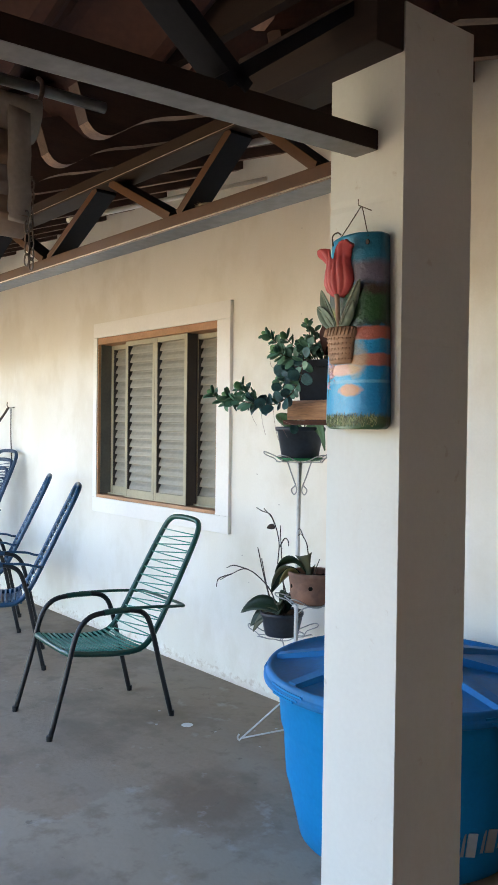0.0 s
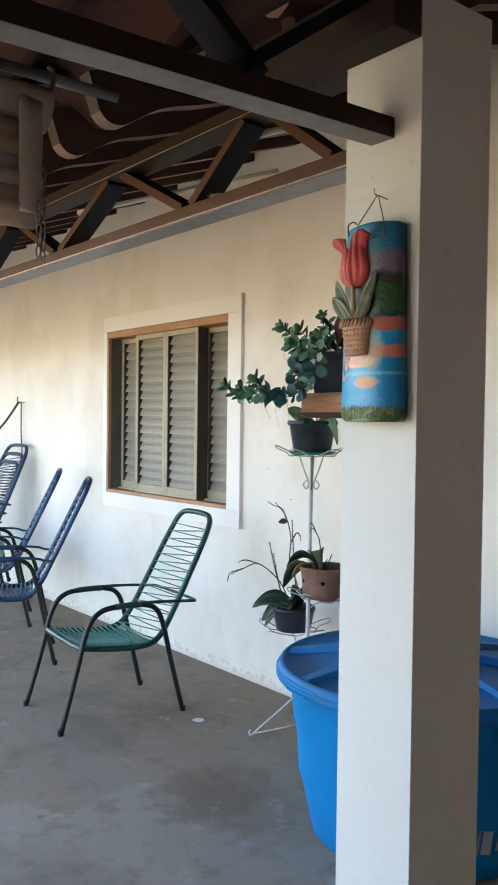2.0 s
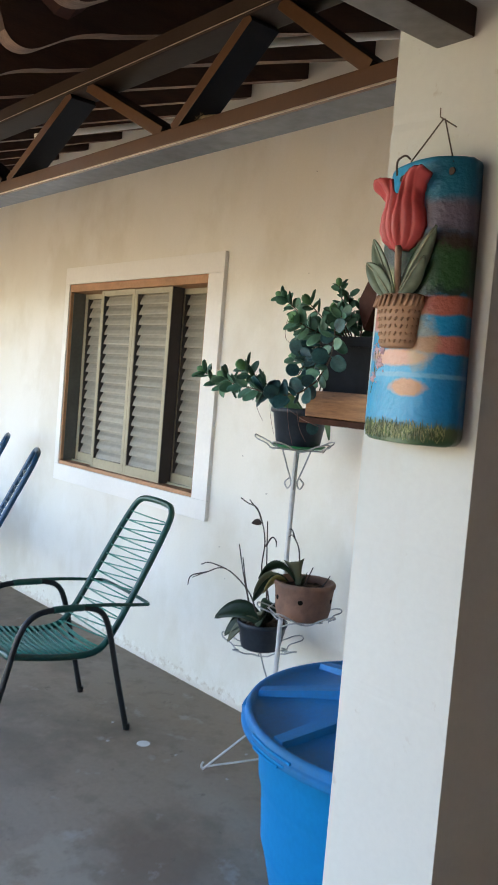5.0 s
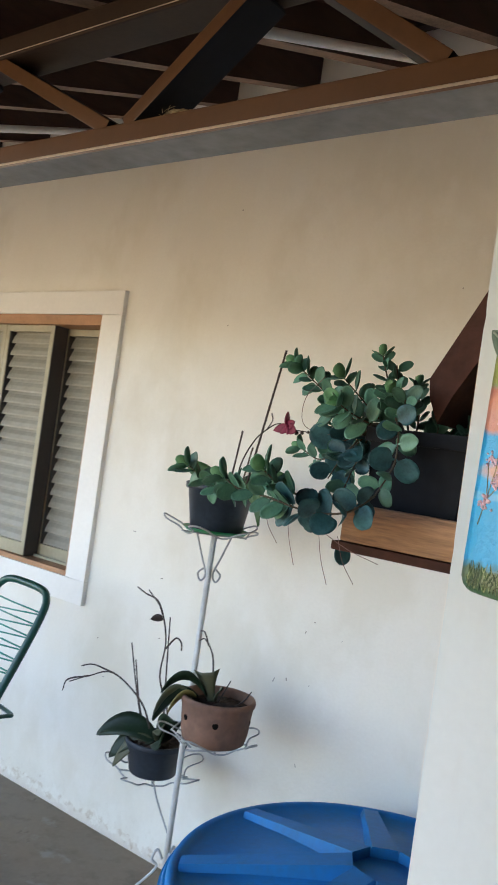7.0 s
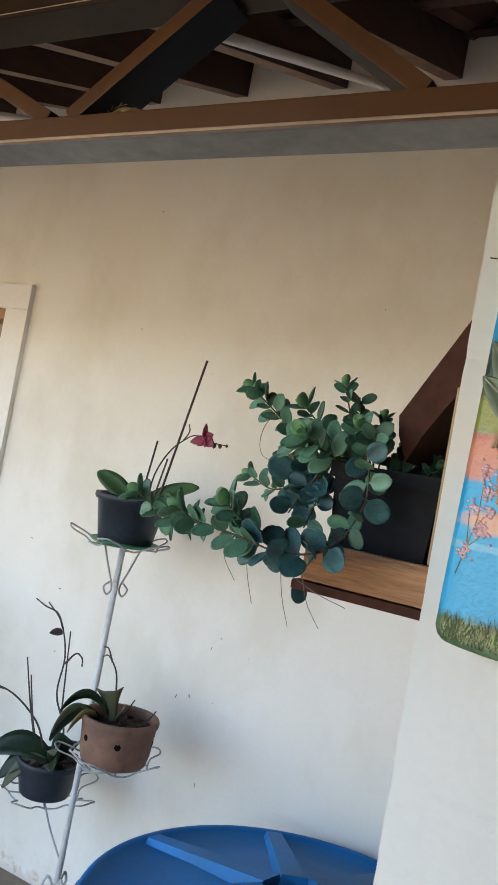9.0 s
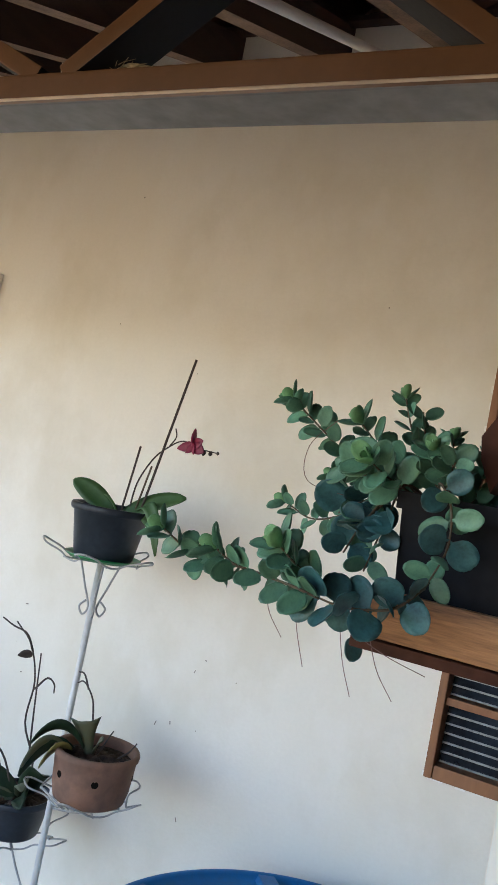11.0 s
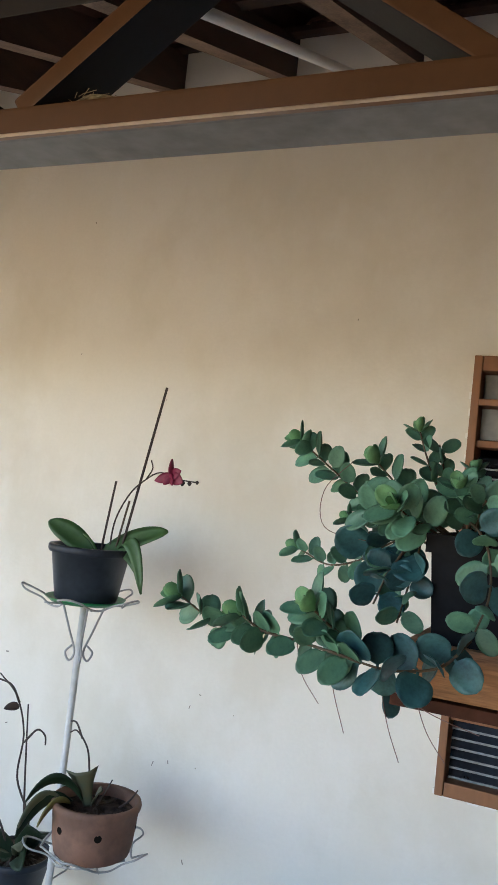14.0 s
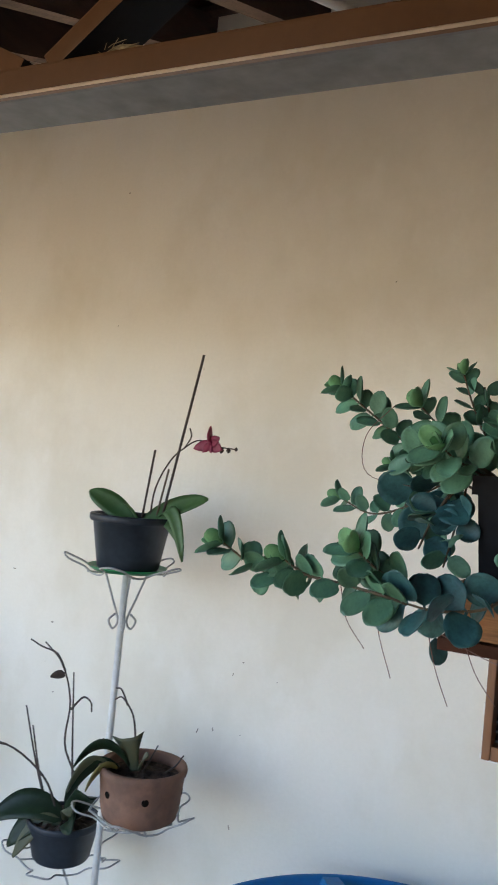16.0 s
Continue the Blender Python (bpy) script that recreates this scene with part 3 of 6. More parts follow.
part("frame_sill", box(X0 + 0.001, X1 - 0.001, -0.018, 0.15, Z0 + 0.001, Z0 + 0.022, 0.002), M_OCHRE, w1, "ochre painted frame sill")
part("frame_jamb", box(X0 + 0.001, X0 + 0.014, -0.015, 0.15, Z0 + 0.023, Z1 - 0.046, 0.002), M_OCHRE, w1)
part("frame_jamb", box(X1 - 0.012, X1 - 0.001, -0.015, 0.15, Z0 + 0.023, Z1 - 0.046, 0.002), M_OCHRE, w1)
ZL, ZH = Z0 + 0.024, Z1 - 0.047
louvre_me = None


def shutter(xa, xb, y, parent, wide=0.026, deep=0.042):
    """A louvred leaf: deep stiles, rails and tilted slats set back in it."""
    leaf = part("shutter", box(xa, xa + wide, y, y + deep, ZL, ZH, 0.002), M_SHUT, parent)
    part("stile", box(xb - wide, xb, y, y + deep, ZL, ZH, 0.002), M_SHUT, leaf)
    part("rail", box(xa + wide, xb - wide, y + 0.001, y + deep - 0.001, ZL, ZL + 0.055, 0.002), M_SHUT, leaf)
    part("rail", box(xa + wide, xb - wide, y + 0.001, y + deep - 0.001, ZH - 0.03, ZH, 0.002), M_SHUT, leaf)
    # Near-black sheet and strip stand in for shade inside the leaf.
    part("backing", box(xa + wide, xb - wide, y + deep, y + deep + 0.003, ZL, ZH), M_DARKIN, leaf, "dark sheet for the shade behind the slats")
    part("seal", box(xa + wide, xa + wide + 0.004, y + 0.004, y + deep - 0.001, ZL + 0.056, ZH - 0.031), M_DARKIN, leaf, "dark strip for shade on the inner edge")
    n = 17
    pitch = (ZH - ZL - 0.085) / n
    me = None
    for i in range(n):
        z = ZL + 0.055 + pitch * (i + 0.5)
        if me is None:
            prof = ((0.0, -0.50), (0.002, -0.40), (0.010, -0.05), (0.020, 0.30), (0.023, 0.62), (0.021, 0.62), (0.016, 0.30), (0.006, -0.02), (0.0, -0.36))
            bm = bmesh.new()
            A = [bm.verts.new((0, a, b * pitch)) for a, b in prof]
            B = [bm.verts.new((xb - xa - 2 * wide - 0.005, a, b * pitch)) for a, b in prof]
            for q in range(len(prof)):
                bm.faces.new((A[q], A[(q + 1) % len(prof)], B[(q + 1) % len(prof)], B[q]))
            bm.faces.new(A)
            bm.faces.new(B[::-1])
            ob = part("slat", bm, M_SLAT, leaf)
            me = ob.data
        else:
            ob = new("slat", me)
            ob.parent = leaf
        ob.location = (xa + wide + 0.0045, y + deep - 0.026, z)


shutter(-1.345, -0.995, 0.085, w1)
shutter(-1.016, -0.661, 0.004, w1)
shutter(-0.659, -0.306, 0.004, w1)
shutter(-0.33, 0.012, 0.085, w1)
# Dark strip over the leaf end, then a grey one for jamb shade.
part("seal", box(-0.3045, -0.3015, 0.006, 0.078, ZL, ZH), M_DARKIN, w1, "dark strip on the leaf end")
part("seal", box(X0 + 0.0145, X0 + 0.018, 0.004, 0.084, ZL, ZH), mat("jamb_shade", (0.11, 0.11, 0.095), 0.6, var=0.15), w1, "dark grey strip for shade in the jamb")
part("track", box(-1.34, 0.010, 0.06, 0.066, Z0 + 0.022, Z0 + 0.034, 0.001), M_SHUT, w1)

# ---- window with glass louvres ----
XA, XB, ZA, ZB2 = 1.93, 2.95, 0.912, 2.026
w2 = base("window_2", (0, 0, 0), 0, "brown wooden window with glass louvres and chipped edges", "window")
w2["kind"] = "structure"
part("frame", box(XA + 0.001, XA + 0.022, -0.018, 0.09, ZA + 0.001, ZB2 - 0.001, 0.004), M_FRAMEWOOD, w2)
part("frame", box(XB - 0.045, XB - 0.001, -0.018, 0.09, ZA + 0.001, ZB2 - 0.001, 0.004), M_FRAMEWOOD, w2)
for z0, z1, dy in ((ZA + 0.001, ZA + 0.036, 0.0), (1.100, 1.120, 0.012), (1.79, 1.808, 0.012), (1.895, 1.912, -0.012), (ZB2 - 0.04, ZB2 - 0.001, 0.0)):
    part("rail", box(XA + 0.023, XB - 0.046, -0.015 + dy, 0.08, z0, z1, 0.003), M_FRAMEWOOD, w2)
zs = [ZA + 0.054 + 0.0245 * i for i in range(6)] + [1.14 + 0.0245 * i for i in range(26)]
pane_me, lip_me = None, None
for z in zs:
    if pane_me is None:
        ob = part("pane", box(XA + 0.024, XB - 0.047, -0.002, 0.002, -0.0155, 0.0155, 0.0008, Matrix.Rotation(radians(-24), 4, 'X')), M_SLATGLASS, w2, "reflecting glass slat, coloured dark for the room behind")
        pane_me = ob.data
        lip = part("pane_edge", box(XA + 0.024, XB - 0.047, -0.0035, 0.0035, -0.0022, 0.0022, 0.0008), M_GLASSEDGE, ob, "bright ground edge of a glass slat")
        lip_me = lip.data
    else:
        ob = new("pane", pane_me)
        ob.parent = w2
        lip = new("pane_edge", lip_me)
        lip.parent = ob
    ob.location = (0, 0.040, z)
    lip.location = (0, -0.009, -0.0155)
for za, zb in ((1.812, 1.893), (1.916, 1.982)):
    part("pane", box(XA + 0.024, XB - 0.047, 0.030, 0.034, za, zb, 0.001), mat("dusty_glass", (0.20, 0.185, 0.16), 0.35, var=0.2, scale=8, bump=0.02), w2, "dusty brownish glass pane")
part("pane", box(XA + 0.024, XB - 0.047, -0.003, 0.0, 1.835, 1.955, 0.001, Matrix.Translation((0, -0.02, 0.42)) @ Matrix.Rotation(radians(-12), 4, 'X')), M_GLASSY, w2, "tilted glass vent pane")
rc = random.Random(21)
bm = bmesh.new()
z = ZA
while z < ZB2 - 0.05:
    h = rc.uniform(0.008, 0.035)
    add_box(bm, XA - rc.uniform(0.003, 0.007), XA - 0.0006, -0.004, -0.0006, z, z + h)
    z += h + rc.uniform(0.004, 0.05)
x = XA + 0.01
while x < XB - 0.05:
    w = rc.uniform(0.01, 0.04)
    add_box(bm, x, x + w, -0.004, -0.0006, ZA - rc.uniform(0.003, 0.008), ZA - 0.0006)
    x += w + rc.uniform(0.004, 0.06)
part("plaster_chip", bm, M_TRIM, w2, "chipped plaster and paint along the frame")


# ---- cord chairs ----
def chair(loc, rz, cord, dark, label, tall=1.0, reach=0.39):
    ch = base("cord_chair", loc, rz, label, "chair", "cord chairs on the veranda")
    h = tall
    for s in (1, -1):
        x = 0.226 * s
        p = smooth_path([(x * 1.03, -0.312, 0.0), (x, -0.235, 0.27 * h), (x, -0.185, 0.455 * h), (x, -0.125, 0.53 * h), (x, -0.03, 0.548 * h), (x, 0.09, 0.545 * h), (x, 0.165, 0.515 * h), (x, 0.205, 0.43 * h), (x, 0.25, 0.25 * h), (x * 1.03, 0.312, 0.0)], 5)
        side = part("side_frame", tube(p, 0.0125, 10), M_CHAIR, ch, "black steel tube", True)
        for f in (p[0], p[-1]):
            part("foot_cap", lathe(((0.012, 0), (0.0138, 0.002), (0.0138, 0.025), (0.012, 0.027)), 12, (f.x, f.y, 0.0)), M_CHAIR, side)
        part("arm_wrap", tube(smooth_path([(x, -0.05, 0.547 * h), (x, 0.0, 0.5485 * h), (x, 0.08, 0.546 * h)], 6), 0.0145, 10), dark, ch, "cord wrapped armrest", True)
    loop = smooth_path([(0.226, 0.02, 0.556 * h), (0.23, 0.2, 0.548 * h), (0.225, reach - 0.045, 0.535 * h), (0.18, reach, 0.532 * h), (-0.18, reach, 0.532 * h), (-0.225, reach - 0.045, 0.535 * h), (-0.23, 0.2, 0.548 * h), (-0.226, 0.02, 0.556 * h)], 5)
    part("arm_loop", tube(loop, 0.0075, 8), dark, ch, "", True)
    # seat and back: one bent loop
    def rail(x, k=1.0):
        return [(x * 0.88, -0.212, 0.370 * h), (x, -0.185, 0.367 * h), (x, -0.07, 0.350 * h), (x, 0.08, 0.338 * h), (x, 0.17, 0.355 * h), (x * 0.99, 0.232, 0.42 * h), (x * 0.97, 0.315, 0.565 * h), (x * 0.93, 0.415, 0.75 * h)]
    top = [(0.175, 0.477, 0.865 * h), (0.151, 0.503, 0.917 * h), (0.088, 0.515, 0.938 * h), (-0.088, 0.515, 0.938 * h), (-0.151, 0.503, 0.917 * h), (-0.175, 0.477, 0.865 * h)]
    R, Lr = rail(0.202), rail(-0.202)
    loop = smooth_path(R + top + Lr[::-1], 6, True)
    part("seat_frame", tube(loop, 0.014, 10, True), dark, ch, "cord wrapped frame", True)
    rp = smooth_path(R + [top[0]], 8)
    lengths = [0.0]
    for a, b in zip(rp, rp[1:]):
        lengths.append(lengths[-1] + (b - a).length)
    def at(d):
        for i in range(len(rp) - 1):
            if lengths[i + 1] >= d:
                t = (d - lengths[i]) / (lengths[i + 1] - lengths[i])
                return rp[i].lerp(rp[i + 1], t)
        return rp[-1].copy()
    seat_len = 0.385
    n = 15
    me = None
    for i in range(n):
        p = at(0.012 + seat_len * i / (n - 1))
        if me is None:
            bm = bmesh.new()
            for k in (-0.003, 0.003):
                add_tube(bm, [(-0.202, k, 0.012), (-0.1, k, 0.004), (0.0, k, 0.001), (0.1, k, 0.004), (0.202, k, 0.012)], 0.0031, 6)
                add_tube(bm, [(-0.200, k + 0.013, -0.012), (-0.1, k + 0.013, -0.016), (0.0, k + 0.013, -0.018), (0.1, k + 0.013, -0.016), (0.200, k + 0.013, -0.012)], 0.0031, 6)
            ob = part("cord", bm, cord, ch, "", True)
            me = ob.data
        else:
            ob = new("cord", me)
            ob.parent = ch
        ob.location = (0, p.y, p.z)
    end = lengths[-1]
    n = 13
    for i in range(n):
        d0 = seat_len + 0.03 + (end - seat_len - 0.03) * i / n
        d1 = d0 + (end - seat_len) / n * 0.9
        a, b = at(d0), at(d1)
        bm = bmesh.new()
        add_tube(bm, [(-a.x, a.y, a.z), (0, (a.y + b.y) / 2 - 0.004, (a.z + b.z) / 2), (b.x, b.y, b.z)], 0.0032, 6)
        add_tube(bm, [(b.x, b.y, b.z + 0.006), (0, b.y - 0.004, b.z + 0.006), (-b.x, b.y, b.z + 0.006)], 0.0032, 6)
        part("cord", bm, cord, ch, "", True)
    return ch


chair((0.146, -0.848, 0), -4.7, M_CORDG, M_CORDGD, "black tube armchair strung with green plastic cord")
chair((-1.01, -0.915, 0), -24, M_CORDB, M_CORDBD, "tall black tube armchair strung with blue plastic cord", 1.125, 0.30)
chair((-1.92, -0.67, 0), -24, M_CORDB, M_CORDBD, "tall blue cord armchair with a mint cushion on it", 1.125, 0.30)
for k in range(3):
    chair((-2.75 + 0.02 * k, -0.64 + 0.03 * k, 0.07 * k), 5, M_CORDN, M_CORDN, "dark blue cord armchair in a stack against the wall", 1.13, 0.34)


def pillow(w, d, h, material, name, m, label):
    bm = bmesh.new()
    bmesh.ops.create_grid(bm, x_segments=12, y_segments=10, size=0.5)
    top = list(bm.verts)
    ret = bmesh.ops.duplicate(bm, geom=bm.verts[:] + bm.edges[:] + bm.faces[:])
    dup = [g for g in ret["geom"] if isinstance(g, bmesh.types.BMVert)]
    for vs, s in ((top, 1), (dup, -1)):
        for v in vs:
            u, q = v.co.x * 2, v.co.y * 2
            bul = max(0.0, (1 - u * u) * (1 - q * q)) ** 0.45
            v.co = Vector((v.co.x * w * (1 - 0.06 * q * q), v.co.y * d * (1 - 0.06 * u * u), s * h / 2 * bul + 0.006 * math.sin(7 * u + 5 * q) * bul))
    bmesh.ops.remove_doubles(bm, verts=bm.verts, dist=0.002)
    ob = part(name, bm, material, None, "", True)
    ob.matrix_world = m
    return tagged(ob, label, "cushion")


pillow(0.40, 0.25, 0.12, M_MINT, "cushion", pose(-1.88, -0.68, 0.50, 78, 0, 14), "pale mint cushion leaning on a blue cord chair")
pillow(0.40, 0.38, 0.07, M_RED, "cushion", pose(-2.76, -0.70, 0.555, 3, 0, -2), "dark maroon cushion lying on stacked blue chairs")

# ---- hammock hung from the wall ----
ham = base("hammock", (0, 0, 0), 0, "blue and grey woven hammock tied to a wall hook", "hammock")
HX = -2.80
part("hook", tube(smooth_path([(HX, 0.01, 1.56), (HX, -0.05, 1.555), (HX - 0.01, -0.06, 1.58), (HX - 0.02, -0.05, 1.60)], 5), 0.004, 8), M_CHAIN, ham)
part("rope", tube(smooth_path([(HX, -0.05, 1.56), (-2.85, -0.09, 1.47), (-2.90, -0.12, 1.40), (-2.97, -0.155, 1.325)], 6), 0.010, 8), M_STRING, ham, "", True)
part("loose_rope", tube(smooth_path([(HX, -0.03, 1.55), (HX - 0.01, -0.025, 1.3), (HX + 0.01, -0.02, 1.05)], 6), 0.005, 6), M_STRING, ham, "", True)
rng = random.Random(4)
for k in range(15):
    o = (k - 7) / 7
    bm = tube(smooth_path([(-2.96, -0.15, 1.335), (-3.18, -0.25 - 0.02 * o, 1.145 - 0.025 * o), (-3.46, -0.41 - 0.09 * o, 0.86 - 0.09 * o), (-4.4, -1.2 - 0.3 * o, 0.55 - 0.10 * o * o)], 6), 0.008, 6)
    part("cord", bm, M_HAM, ham, "", True)
bm = bmesh.new()
rows = []
for i in range(17):
    t = i / 16
    row = []
    for j in range(13):
        o = j / 6 - 1
        row.append(bm.verts.new((-4.4 - 3.2 * t, -1.15 - 0.4 * t - 0.42 * o, 0.66 - 0.9 * t * (1 - t) * 0.9 - 0.28 * (1 - o * o) + 0.12 + 0.015 * math.sin(9 * o + 8 * t))))
    rows.append(row)
for A, B in zip(rows, rows[1:]):
    for j in range(12):
        bm.faces.new((A[j], A[j + 1], B[j + 1], B[j]))
cloth = part("cloth", bm, M_HAM, ham, "", True)
so = cloth.modifiers.new("thick", 'SOLIDIFY')
so.thickness = 0.006
for k in range(16):
    x = -3.02 - 0.03 * k
    y = -0.19 - 0.017 * k
    z = 1.285 - 0.029 * k
    part("tassel", tube([(x, y, z), (x + rng.uniform(-.02, .02), y + rng.uniform(-.02, .02), z - 0.05), (x + rng.uniform(-.02, .02), y, z - 0.07 - rng.random() * 0.09)], 0.008, 5, False, 0.004), M_HAM, ham)

# ---- water tank ----
TC = (1.88, -0.556)
tank = base("water_tank", (*TC, 0), 0, "round blue plastic water tank with a ribbed lid", "water tank")
part("body", lathe(((0.0, 0.0), (0.355, 0.0), (0.372, 0.012), (0.392, 0.10), (0.408, 0.17), (0.412, 0.185), (0.420, 0.21), (0.431, 0.36), (0.435, 0.375), (0.441, 0.395), (0.453, 0.53), (0.468, 0.545), (0.0, 0.545)), 72), M_TANK, tank, "", True)
lid = part("lid", lathe(((0.0, 0.546), (0.486, 0.540), (0.498, 0.541), (0.503, 0.544), (0.504, 0.547), (0.504, 0.558), (0.503, 0.561), (0.497, 0.564), (0.495, 0.567), (0.4935, 0.580), (0.490, 0.587), (0.484, 0.589), (0.477, 0.588), (0.472, 0.584), (0.465, 0.575), (0.30, 0.602), (0.12, 0.624), (0.09, 0.636), (0.02, 0.639), (0.0, 0.639)), 80), M_TANKLID, tank, "dusty blue plastic lid", True)
for k in range(8):
    a = radians(33.5 + 45 * k)
    bm = bmesh.new()
    pr = []
    for r in (0.08, 0.2, 0.32, 0.42, 0.468):
        zz = 0.574 + (0.468 - r) * 0.155
        wd = 0.020 + 0.045 * (0.468 - r) * 0.6
        up = 0.016 + 0.012 * (0.468 - r) / 0.4
        pr.append([bm.verts.new((r, -wd - 0.012, zz - 0.01)), bm.verts.new((r, -wd, zz + up)), bm.verts.new((r, wd, zz + up)), bm.verts.new((r, wd + 0.012, zz - 0.01))])
    for A, B in zip(pr, pr[1:]):
        for j in range(4):
            bm.faces.new((A[j], A[(j + 1) % 4], B[(j + 1) % 4], B[j]))
    bm.faces.new(pr[0])
    bm.faces.new(pr[-1][::-1])
    bmesh.ops.transform(bm, matrix=Matrix.Rotation(a, 4, 'Z'), verts=bm.verts)
    part("rib", bm, M_TANKLID, lid)
for k in range(8):
    for w, z, d in ((0.095, 0.5680, -0.0040), (0.080, 0.5560, 0.0030), (0.060, 0.5480, 0.0060)):
        bm = bmesh.new()
        ring = []
        for j in range(9):
            a = radians(33.5 + 45 * k) + w * (j / 4 - 1) / 0.5
            c, q = math.cos(a), math.sin(a)
            ring.append([bm.verts.new((r * c, r * q, zz)) for r, zz in ((0.492, z - 0.003), (0.5035 + d, z - 0.003), (0.5035 + d, z + 0.003), (0.492, z + 0.003))])
        for A, B in zip(ring, ring[1:]):
            for j in range(4):
                bm.faces.new((A[j], A[(j + 1) % 4], B[(j + 1) % 4], B[j]))
        bm.faces.new(ring[0])
        bm.faces.new(ring[-1][::-1])
        part("lid_step", bm, M_TANK, lid)
bm = bmesh.new()
for k in range(5):
    m = Matrix.Rotation(radians(-43 + 10.5 * k), 4, 'Z') @ Matrix.Translation((0.4036, 0, 0.150)) @ Matrix.Rotation(radians(12.5), 4, 'Y') @ Matrix.Shear('XZ', 4, (0.25, 0.0))
    add_box(bm, 0, 0.004, -0.028, -0.010, -0.041, 0.041, 0, m)
    add_box(bm, 0, 0.0035, -0.002, 0.026, -0.041, 0.041, 0, m)
part("print", bm, M_LETTER, tank, "pale printed bars")

# ---- plant stand of white wire ----
PX, PY = 1.018, -0.290
FOOT = (-0.141, -0.205)
stand = base("plant_stand", (0, 0, 0), 0, "tall white wire plant stand with three pot rings", "plant stand")
part("pole", tube([(PX - 0.010, PY - 0.004, 0.03), (PX - 0.006, PY - 0.003, 0.6), (PX, PY, 1.262)], 0.0095, 12), M_WIRE, stand, "", True)
for k, (fx, fy) in enumerate((FOOT, (0.236, -0.130), (-0.003, 0.262))):
    dx, dy = fx / math.hypot(fx, fy), fy / math.hypot(fx, fy)
    x0, y0 = PX - 0.010, PY - 0.004
    foot = [(x0 + 0.012 * dx, y0 + 0.012 * dy, 0.235), (x0 + 0.03 * dx, y0 + 0.03 * dy, 0.265), (x0 + 0.045 * dx, y0 + 0.045 * dy, 0.235), (x0 + 0.03 * dx, y0 + 0.03 * dy, 0.205),
            (x0 + 0.12 * dx, y0 + 0.12 * dy, 0.12), (x0 + 0.96 * fx, y0 + 0.96 * fy, 0.014), (x0 + fx, y0 + fy, 0.006), (x0 + 1.03 * fx, y0 + 1.03 * fy, 0.02), (x0 + fx, y0 + fy, 0.032)]
    part("leg", tube(smooth_path(foot, 5), 0.0042, 7), M_WIRE, stand, "", True)
    part("leg_brace", tube([(x0 + 0.97 * fx, y0 + 0.97 * fy, 0.014), (x0 + 0.01 * dx, y0 + 0.01 * dy, 0.055)], 0.0038, 6), M_WIRE, stand, "", True)


def holder(cx, cy, z, r, petals, seed, arms):
    """A ring of bent wire loops that cradles a pot."""
    rg = random.Random(seed)
    pts = []
    for i in range(petals):
        a0 = 2 * math.pi * (i + rg.uniform(-0.06, 0.06)) / petals
        da = math.pi / petals
        up = rg.uniform(0.018, 0.034)
        out = r * rg.uniform(1.35, 1.65)
        for (da2, rr, zz) in ((-0.75, r * 0.98, 0.0), (-0.42, r * 1.12, up * 0.5), (-0.30, out, up), (0.0, out * 1.07, up * 1.25), (0.30, out, up * 0.9), (0.42, r * 1.1, up * 0.4), (0.75, r * 0.97, 0.0)):
            a = a0 + da * da2
            pts.append((cx + rr * math.cos(a), cy + rr * math.sin(a), z + zz))
    h = part("pot_ring", tube(smooth_path(pts, 3, True), 0.0027, 6, True), M_RING, stand, "", True)
    for i in range(4):
        a = 2 * math.pi * (i + 0.5) / 4
        part("cross_wire", tube([(cx, cy, z - 0.004), (cx + r * math.cos(a), cy + r * math.sin(a), z - 0.001)], 0.0026, 6), M_RING, h)
    for p in arms:
        part("support_wire", tube(smooth_path(p, 5), 0.003, 7), M_RING, h, "", True)
    return h


Z3 = 1.268
holder(PX, PY, Z3, 0.105, 5, 3, [
    [(PX + 0.055 * math.cos(a), PY + 0.055 * math.sin(a), Z3 - 0.002), (PX + 0.032 * math.cos(a), PY + 0.032 * math.sin(a), 1.20), (PX + 0.012 * math.cos(a), PY + 0.012 * math.sin(a), 1.142),
     (PX + 0.024 * math.cos(a), PY + 0.024 * math.sin(a), 1.118), (PX + 0.036 * math.cos(a), PY + 0.036 * math.sin(a), 1.140), (PX + 0.02 * math.cos(a), PY + 0.02 * math.sin(a), 1.158)] for a in (0.5, 2.2, 3.9, 5.5)])
CX, CY, CZ = 1.137, -0.305, 0.652
holder(CX, CY, CZ, 0.108, 5, 8, [
    [(PX + 0.008, PY, 0.70), (PX + 0.02, PY - 0.09, 0.675), (CX - 0.08, CY - 0.09, CZ + 0.02), (CX, CY - 0.1, CZ)],
    [(PX + 0.008, PY - 0.005, 0.585), (CX + 0.02, CY - 0.06, CZ - 0.012), (CX + 0.09, CY + 0.02, CZ)]])
BX, BY, BZ = 0.848, -0.235, 0.440
holder(BX, BY, BZ, 0.110, 5, 5, [
    [(PX + 0.01, PY, 0.50), (PX - 0.03, PY + 0.07, 0.47), (BX + 0.08, BY + 0.05, BZ)],
    [(PX - 0.012, PY, 0.30), (0.92, -0.268, 0.373), (BX + 0.01, BY - 0.01, BZ - 0.003)]])


